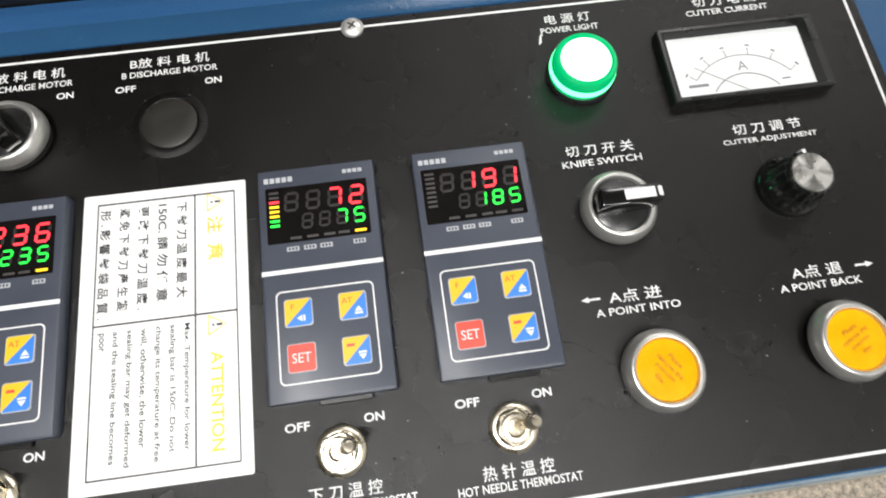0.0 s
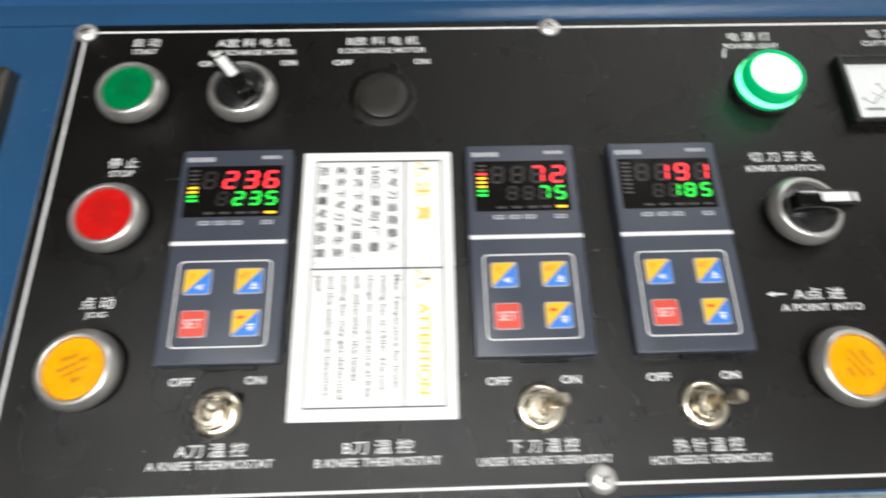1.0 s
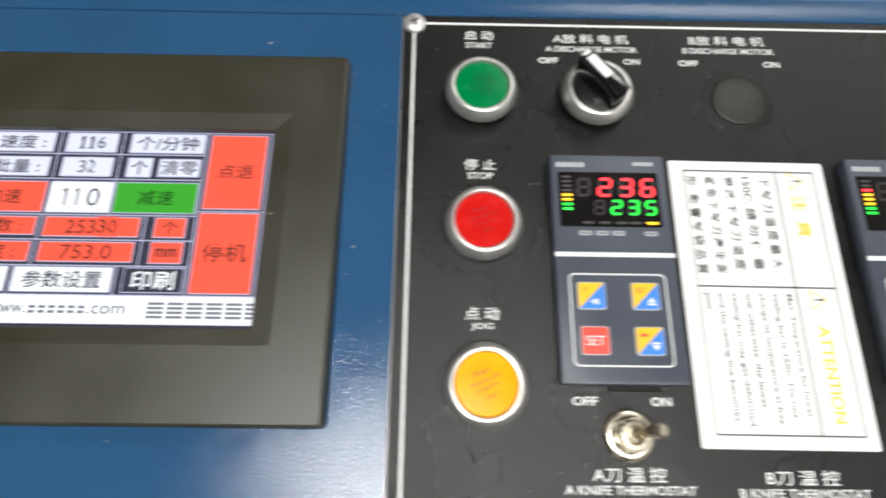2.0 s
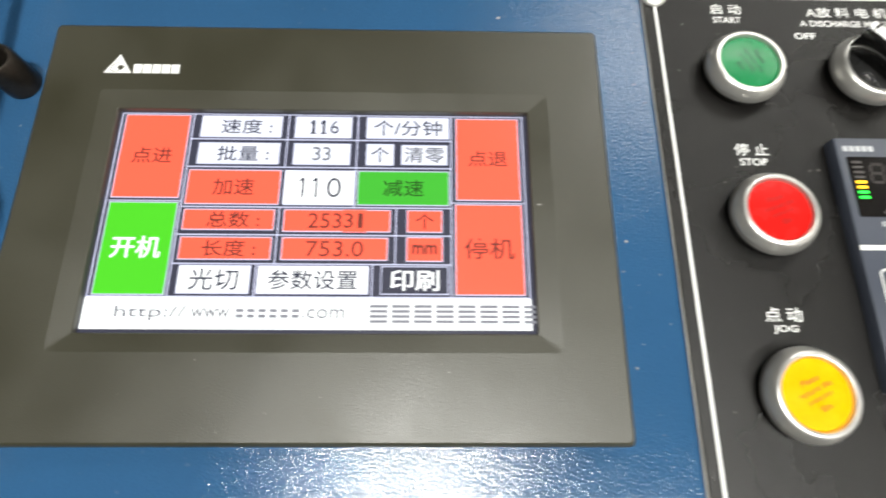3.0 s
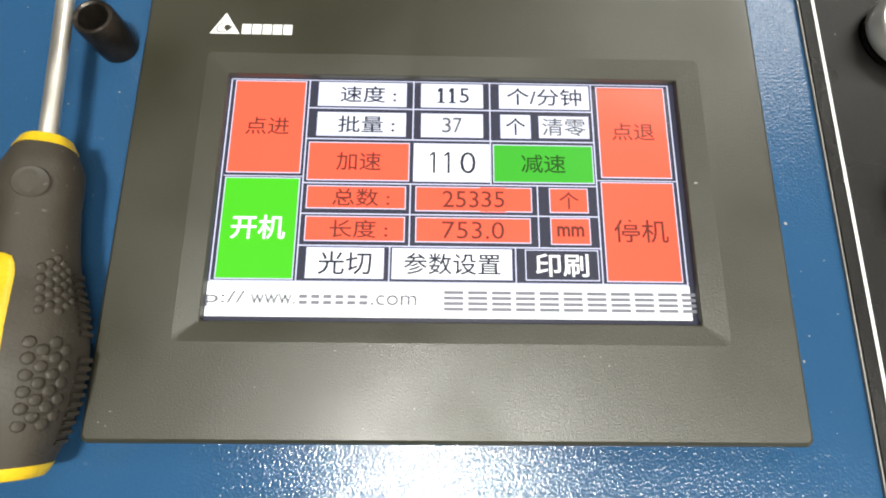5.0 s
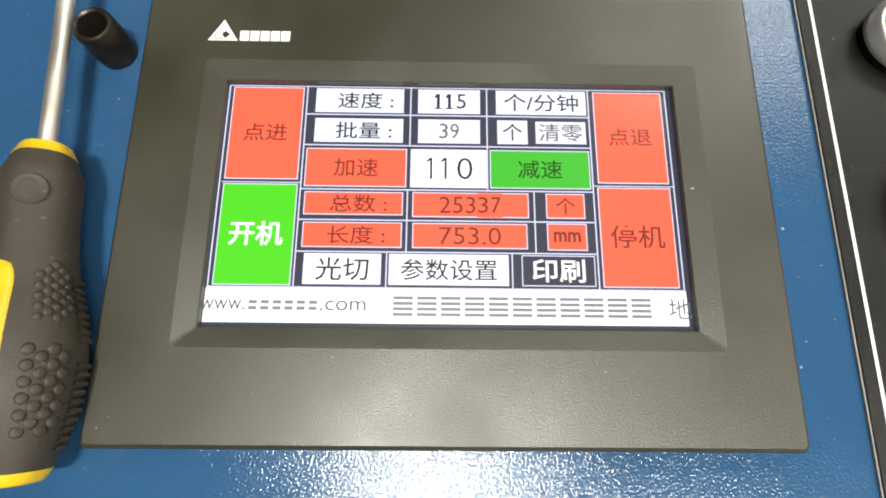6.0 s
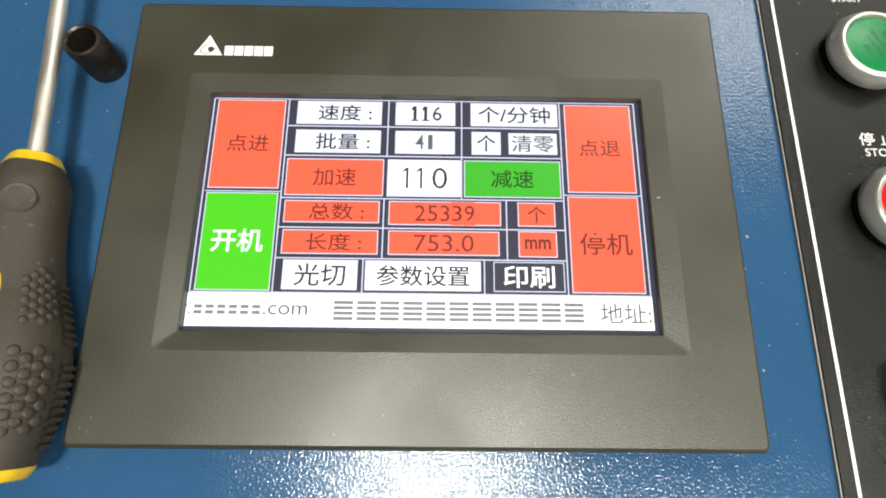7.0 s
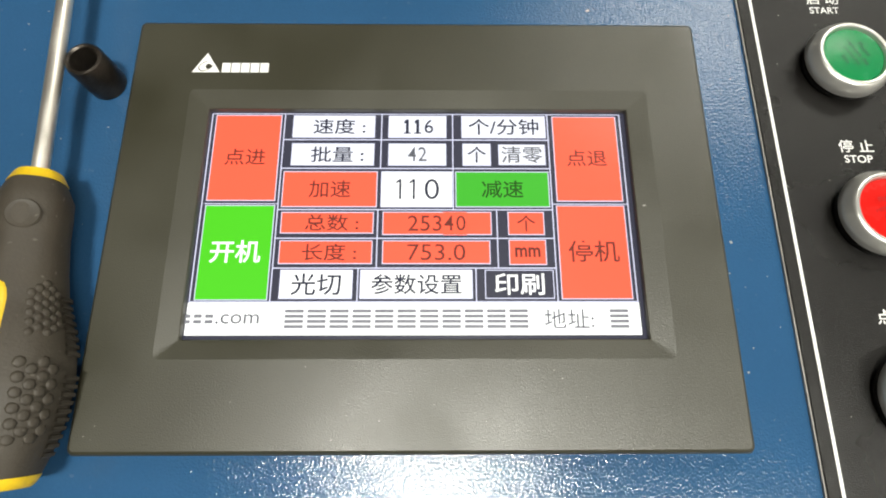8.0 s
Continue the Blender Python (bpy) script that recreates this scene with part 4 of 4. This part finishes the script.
menu("长度 :", "length_name", LCD_TEXT_RED, 0.0061, 0.0186, dx=0.0012)
part("lettering", lettering("253", 0.0058, 0.0118, 0.004), LCD_TEXT_RED, screen, at=pose(-0.3819 - HX, sum(R4) / 2 - HY, GL + 0.00022))
menu("753.0", "length", LCD_TEXT_RED, 0.0058, 0.0200, 0.0)
menu("个", "total_unit", LCD_TEXT_RED, 0.0060, 0.0066)
menu("mm", "length_unit", LCD_TEXT_RED, 0.0036, 0.0088, 0.03)
menu("光切", "photocell", LCD_TEXT, 0.0076, 0.0168)
menu("参数设置", "parameters", LCD_TEXT, 0.0070, 0.0306)
menu("印刷", "printing", LCD_PURE, 0.0074, 0.0168, 0.012)

ROW1, ROW2, ROW4 = sum(R1) / 2, sum(R2) / 2, sum(R4) / 2
speed_ones = drum(SPEED_AT - HX, ROW1 - HY, W1, LCD_WHITE, LCD_TEXT, 0.0056, 0.0032)
batch_tens, batch_ones = [drum(x - HX, ROW2 - HY, W2, LCD_WHITE, LCD_TEXT_GREY, 0.0056, 0.0030) for x in BATCH_AT]
total_tens, total_ones = [drum(x - HX, ROW4 - HY, W3, LCD_RED, LCD_TEXT_RED, 0.0056, 0.0033) for x in TOTAL_AT]

# the maker's mark, as plain shapes
LOGO = (-0.4628 - HX, 0.1388 - HY)
mark_z = HZ + 0.0059
part("maker_triangle", flat_poly([(-0.0051, 0), (0.0051, 0), (-0.0001, 0.0082)], 0, 0.00008), PRINT, hmi, "white printed triangle mark", at=pose(*LOGO, mark_z))
swoosh = flat_poly(arc(0, 0, 0.0024, 0.00030, 60, 330, 36), 0, 0.00006)
part("maker_swoosh", moved(swoosh, Matrix.Diagonal((1.15, 0.72, 1, 1))), OLIVE, hmi, at=pose(LOGO[0] - 0.0002, LOGO[1] + 0.0026, mark_z + 0.0001, 0, 0, 30))
part("maker_dot", lathe([(0.0011, 0), (0.0011, 0.00006), (0, 0.00006)], 24), OLIVE, hmi, at=pose(LOGO[0] + 0.0008, LOGO[1] + 0.0024, mark_z + 0.0001))
for k in range(5):
    part("maker_bar", flat_poly([(-0.00155, 0), (0.00155, 0), (0.00155, 0.0039), (-0.00155, 0.0039)], 0, 0.00008), PRINT, hmi, at=pose(LOGO[0] + 0.0073 + 0.00352 * k, LOGO[1], mark_z))


# ticker text in rigid pieces; widths in half characters
HALF = 0.00372
TICK_Z = GL + 0.00024


def bar_mark(w, h, rows=1):
    """Plain bars in the room of a character that is not spelled out."""
    pitch = h / (rows - 0.4)
    return merge(*[box(-w / 2, w / 2, -h / 2 + pitch * k, -h / 2 + pitch * (k + 0.6), 0, 0.00004) for k in range(rows)])


PIECES = []          # object, place of its middle after the start of the long name, half width


def ticker(ob, first, length):
    PIECES.append((ob, (first + length / 2) * HALF, length * HALF / 2))


def ticker_text(body, first, length, w, h=0.0050):
    ticker(part("ticker_text", lettering(body, h, w, 0.0), LCD_TEXT_GREY, hmi), first, length)


ticker_text("http://", -23, 7, 0.0235)
ticker_text("www.", -16, 4, 0.0138, 0.0032)
for k in range(6):
    ticker(part("ticker_bar", bar_mark(0.0026, 0.0030, 2), LCD_BAR, hmi), -12 + k, 1)
ticker_text(".com", -6, 4, 0.0142, 0.0032)
for k in range(11):
    ticker(part("ticker_bar", bar_mark(0.0062, 0.0062, 4), LCD_BAR, hmi), 2 * k, 2)
ticker_text("地址:", 23, 5, 0.0165, 0.0064)
ticker(part("ticker_bar", bar_mark(0.0062, 0.0062, 4), LCD_BAR, hmi), 29, 2)

# ---- screwdriver and bushing on the deck ----
driver = thing("screwdriver", -0.5038, 0.0370, DECK, "screwdriver with brown-grey rubber grip and yellow trim", "screwdriver", turn=3.8)
AX = 0.0165           # height of its axis


def grip_radius(y):
    pts = ((-0.0388, 0.0084), (-0.0376, 0.0096), (-0.0352, 0.0108), (-0.0290, 0.0131), (-0.0215, 0.0150), (-0.0095, 0.0165), (-0.0015, 0.0160), (0.0060, 0.0146), (0.0130, 0.0127), (0.0240, 0.0114), (0.0350, 0.0107), (0.0430, 0.0109), (0.0475, 0.0106), (0.0525, 0.0086), (0.0570, 0.0064))
    return float(np.interp(y, [p[0] for p in pts], [p[1] for p in pts]))


def on_grip(y, a, lift=0.0):
    """A point of the grip: a degrees from its top towards +x."""
    r = (grip_radius(y) + lift) * (1 - 0.035 * (1 - math.cos(radians(6 * a))) / 2)
    return Vector((r * math.sin(radians(a)), y, max(AX + r * math.cos(radians(a)), 0.0004)))


def sleeve(y0, y1, n, lift, a0=0, a1=360, m=48, thick=0.0):
    bm = bmesh.new()
    full = a1 - a0 >= 360
    count = m if full else m + 1
    rows = [[bm.verts.new(on_grip(y0 + (y1 - y0) * j / n, a0 + (a1 - a0) * k / m, lift)) for k in range(count)] for j in range(n + 1)]
    for a, b in zip(rows, rows[1:]):
        for k in range(m):
            bm.faces.new((a[k], a[(k + 1) % count], b[(k + 1) % count], b[k]))
    if full:
        bm.faces.new(rows[0])
        bm.faces.new(rows[-1][::-1])
    bmesh.ops.recalc_face_normals(bm, faces=bm.faces[:])
    return smooth(bm, 50)


part("grip", sleeve(-0.0356, 0.0535, 44, 0.0), GRIP, driver, "brown-grey rubber grip")
part("end_cap", sleeve(-0.0388, -0.0356, 6, 0.0002), GRIP_YELLOW, driver, "yellow plastic end cap")
part("collar", sleeve(0.0535, 0.0570, 4, 0.0003), GRIP_YELLOW, driver, "yellow plastic collar")


def inlay(y0, y1, a0, a1, lift, mat, label):
    bm = bmesh.new()
    n, m = 24, 10
    rows = []
    for j in range(n + 1):
        v = j / n
        y = y0 + (y1 - y0) * v
        edge = min(1, math.sqrt(max(0.0, 1 - (2 * v - 1) ** 8)))
        rows.append([bm.verts.new(on_grip(y, (a0 + a1) / 2 + (a1 - a0) / 2 * edge * (2 * k / m - 1), lift if 0 < k < m and 0 < j < n else -0.0004)) for k in range(m + 1)])
    for a, b in zip(rows, rows[1:]):
        for k in range(m):
            bm.faces.new((a[k], a[k + 1], b[k + 1], b[k]))
    bmesh.ops.recalc_face_normals(bm, faces=bm.faces[:])
    return part("inlay", smooth(bm, 60), mat, driver, label)


inlay(-0.0240, 0.0200, -26, 24, 0.0005, GRIP_YELLOW, "yellow plastic inlay")


def studs(y0, y1, a0, a1, step_y, step_a, size):
    """Small domes in staggered rows over an oval field."""
    bm = bmesh.new()
    rows = int((y1 - y0) / step_y)
    for j in range(rows + 1):
        y = y0 + step_y * j
        n = int((a1 - a0) / step_a)
        for k in range(n + 1):
            a = a0 + step_a * (k + (0.5 if j % 2 else 0))
            u, v = (a - (a0 + a1) / 2) / ((a1 - a0) / 2), (y - (y0 + y1) / 2) / ((y1 - y0) / 2)
            if abs(u) ** 3 + abs(v) ** 3 > 1:
                continue
            at = on_grip(y, a, -0.0001)
            turn = Matrix.Rotation(radians(a), 4, "Y")
            bmesh.ops.create_uvsphere(bm, u_segments=8, v_segments=5, radius=1, matrix=Matrix.Translation(at) @ turn @ Matrix.Diagonal((size, size, 0.0006, 1)))
    return smooth(bm, 80)


part("grip_studs", studs(0.0020, 0.0190, 38, 88, 0.00150, 18.0, 0.00135), GRIP, driver, "studded grip pad")
part("grip_studs", studs(-0.0275, -0.0040, 32, 82, 0.00205, 21.0, 0.00180), GRIP, driver, "studded grip pad")
for k in range(20):
    if k in (8, 9):
        continue
    y = 0.0150 - 0.0024 * k
    for a in (88,):
        rib = bmesh.new()
        ring = [[rib.verts.new(on_grip(y + dy, ang, up)) for ang in range(90, 132, 6)] for dy, up in ((-0.0008, -0.0003), (-0.0005, 0.0008), (0.0005, 0.0008), (0.0008, -0.0003))]
        for p, q in zip(ring, ring[1:]):
            for i in range(len(p) - 1):
                rib.faces.new((p[i], p[i + 1], q[i + 1], q[i]))
        bmesh.ops.recalc_face_normals(rib, faces=rib.faces[:])
        part("grip_rib", rib, GRIP, driver)
part("thumb_dimple", lathe([(0.0048, 0), (0.0044, 0.0004), (0.0030, 0.0001), (0, -0.0001)], 28), GRIP, driver, at=Matrix.Translation(on_grip(0.0400, 22, -0.0002)) @ Matrix.Rotation(radians(22), 4, "Y"))
part("shaft", moved(lathe([(0.0024, 0.0), (0.0026, 0.001), (0.0026, 0.1250), (0.0022, 0.1300), (0, 0.1305)], 28), pose(0, 0.0565, AX, -90)), STEEL, driver, "bright steel shaft")

bush = thing("steel_bushing", -0.5017, 0.1382, DECK, "short oily black steel bushing standing on the deck", "bushing")
part("tube", lathe([(0.0044, 0.0), (0.0064, 0.0), (0.0068, 0.0005), (0.0068, 0.0150), (0.0063, 0.0162), (0.0056, 0.0164), (0.0049, 0.0160), (0.0046, 0.0150), (0.0044, 0.0004)], 48), DARK_STEEL, bush)

# ---- dust and chips on the deck and panel ----
flakes = bmesh.new()
rng = random.Random(4)
fixed = [(-0.2733, 0.0759, DECK, 0.0008), (-0.3168, 0.1730, DECK, 0.0011), (-0.1145, 0.1330, TOP, 0.0009), (-0.3056, 0.0868, TOP + 0.0058, 0.0007), (-0.2769, 0.1573, DECK, 0.0005), (-0.2741, 0.0309, DECK, 0.0006), (-0.3574, 0.0012, DECK, 0.0005)]
spots = fixed + [(rng.uniform(-0.25, 0.205), rng.uniform(-0.02, 0.18), TOP, rng.uniform(0.00015, 0.0004)) for _ in range(150)] + [(rng.uniform(-0.276, -0.258), rng.uniform(-0.02, 0.185), DECK, rng.uniform(0.0002, 0.0004)) for _ in range(14)]
spots += [(rng.uniform(-0.54, -0.497), rng.uniform(-0.02, 0.185), DECK, rng.uniform(0.0002, 0.0005)) for _ in range(18)] + [(rng.uniform(-0.49, -0.285), rng.uniform(0.007, 0.033), TOP + 0.0057, rng.uniform(0.00015, 0.00035)) for _ in range(12)]
for x, y, z, r in spots:
    k0 = rng.random() * 6.28
    pts = [(x + r * rng.uniform(0.5, 1.3) * math.cos(k0 + 1.257 * k), y + r * rng.uniform(0.3, 0.9) * math.sin(k0 + 1.257 * k), z + 0.00012) for k in range(5)]
    flakes.faces.new([flakes.verts.new(p) for p in pts])
bmesh.ops.recalc_face_normals(flakes, faces=flakes.faces[:])
tagged(part("dust", flakes, material("pale_dust", (0.30, 0.29, 0.27), 0.8, vary=0.2)), "pale dust flakes and paint chips lying about", "dust", kind="stuff")

# ---- what moves ----
BATCH = [(0.9, 30), (1.45, 31), (2.0, 32), (2.55, 33), (3.15, 34), (3.55, 35), (3.90, 36), (4.75, 37), (5.35, 38), (5.75, 39), (6.20, 40), (6.62, 41), (7.55, 42)]
SPEED = [(4.70, 5), (6.06, 6)]


def turn_drum(made, first, changes):
    """changes: seconds and the running figure, of which the drum shows the last digit."""
    ob, x, y, z = made
    rows, now = [(0.0, first)], first
    for t, value in changes:
        if value != now:
            rows += [(t - 0.034, now), (t, value)]
            now = value
    rows.append((8.0, now))
    walk(ob, [(t, pose(x, y, z, 36 * v)) for t, v in rows])


def slide_ticker():
    left, right = ma - 0.0270, mb + 0.0270
    y = (mc + md) / 2
    for ob, after, half in PIECES:
        rows, last = [], None
        for step in range(-18, 10):
            t = max(0.0, 5.32 + 0.3 * step)
            place = ma + 0.0652 - HALF * step + after
            place = min(max(place, left + half), right - half)
            if last is not None and t > 0.04:
                rows.append((t - 0.034, last))
            rows.append((t, place))
            last = place
        rows.append((8.0, last))
        walk(ob, [(t, pose(x, y, TICK_Z)) for t, x in rows])


def motions():
    turn_drum(speed_ones, 6, SPEED)
    turn_drum(batch_ones, 29, BATCH)
    turn_drum(batch_tens, 2, [(t, v // 10) for t, v in BATCH])
    turn_drum(total_ones, 27, [(t, v - 2) for t, v in BATCH])
    turn_drum(total_tens, 2, [(t, (v - 2) // 10) for t, v in BATCH])
    slide_ticker()


motions()
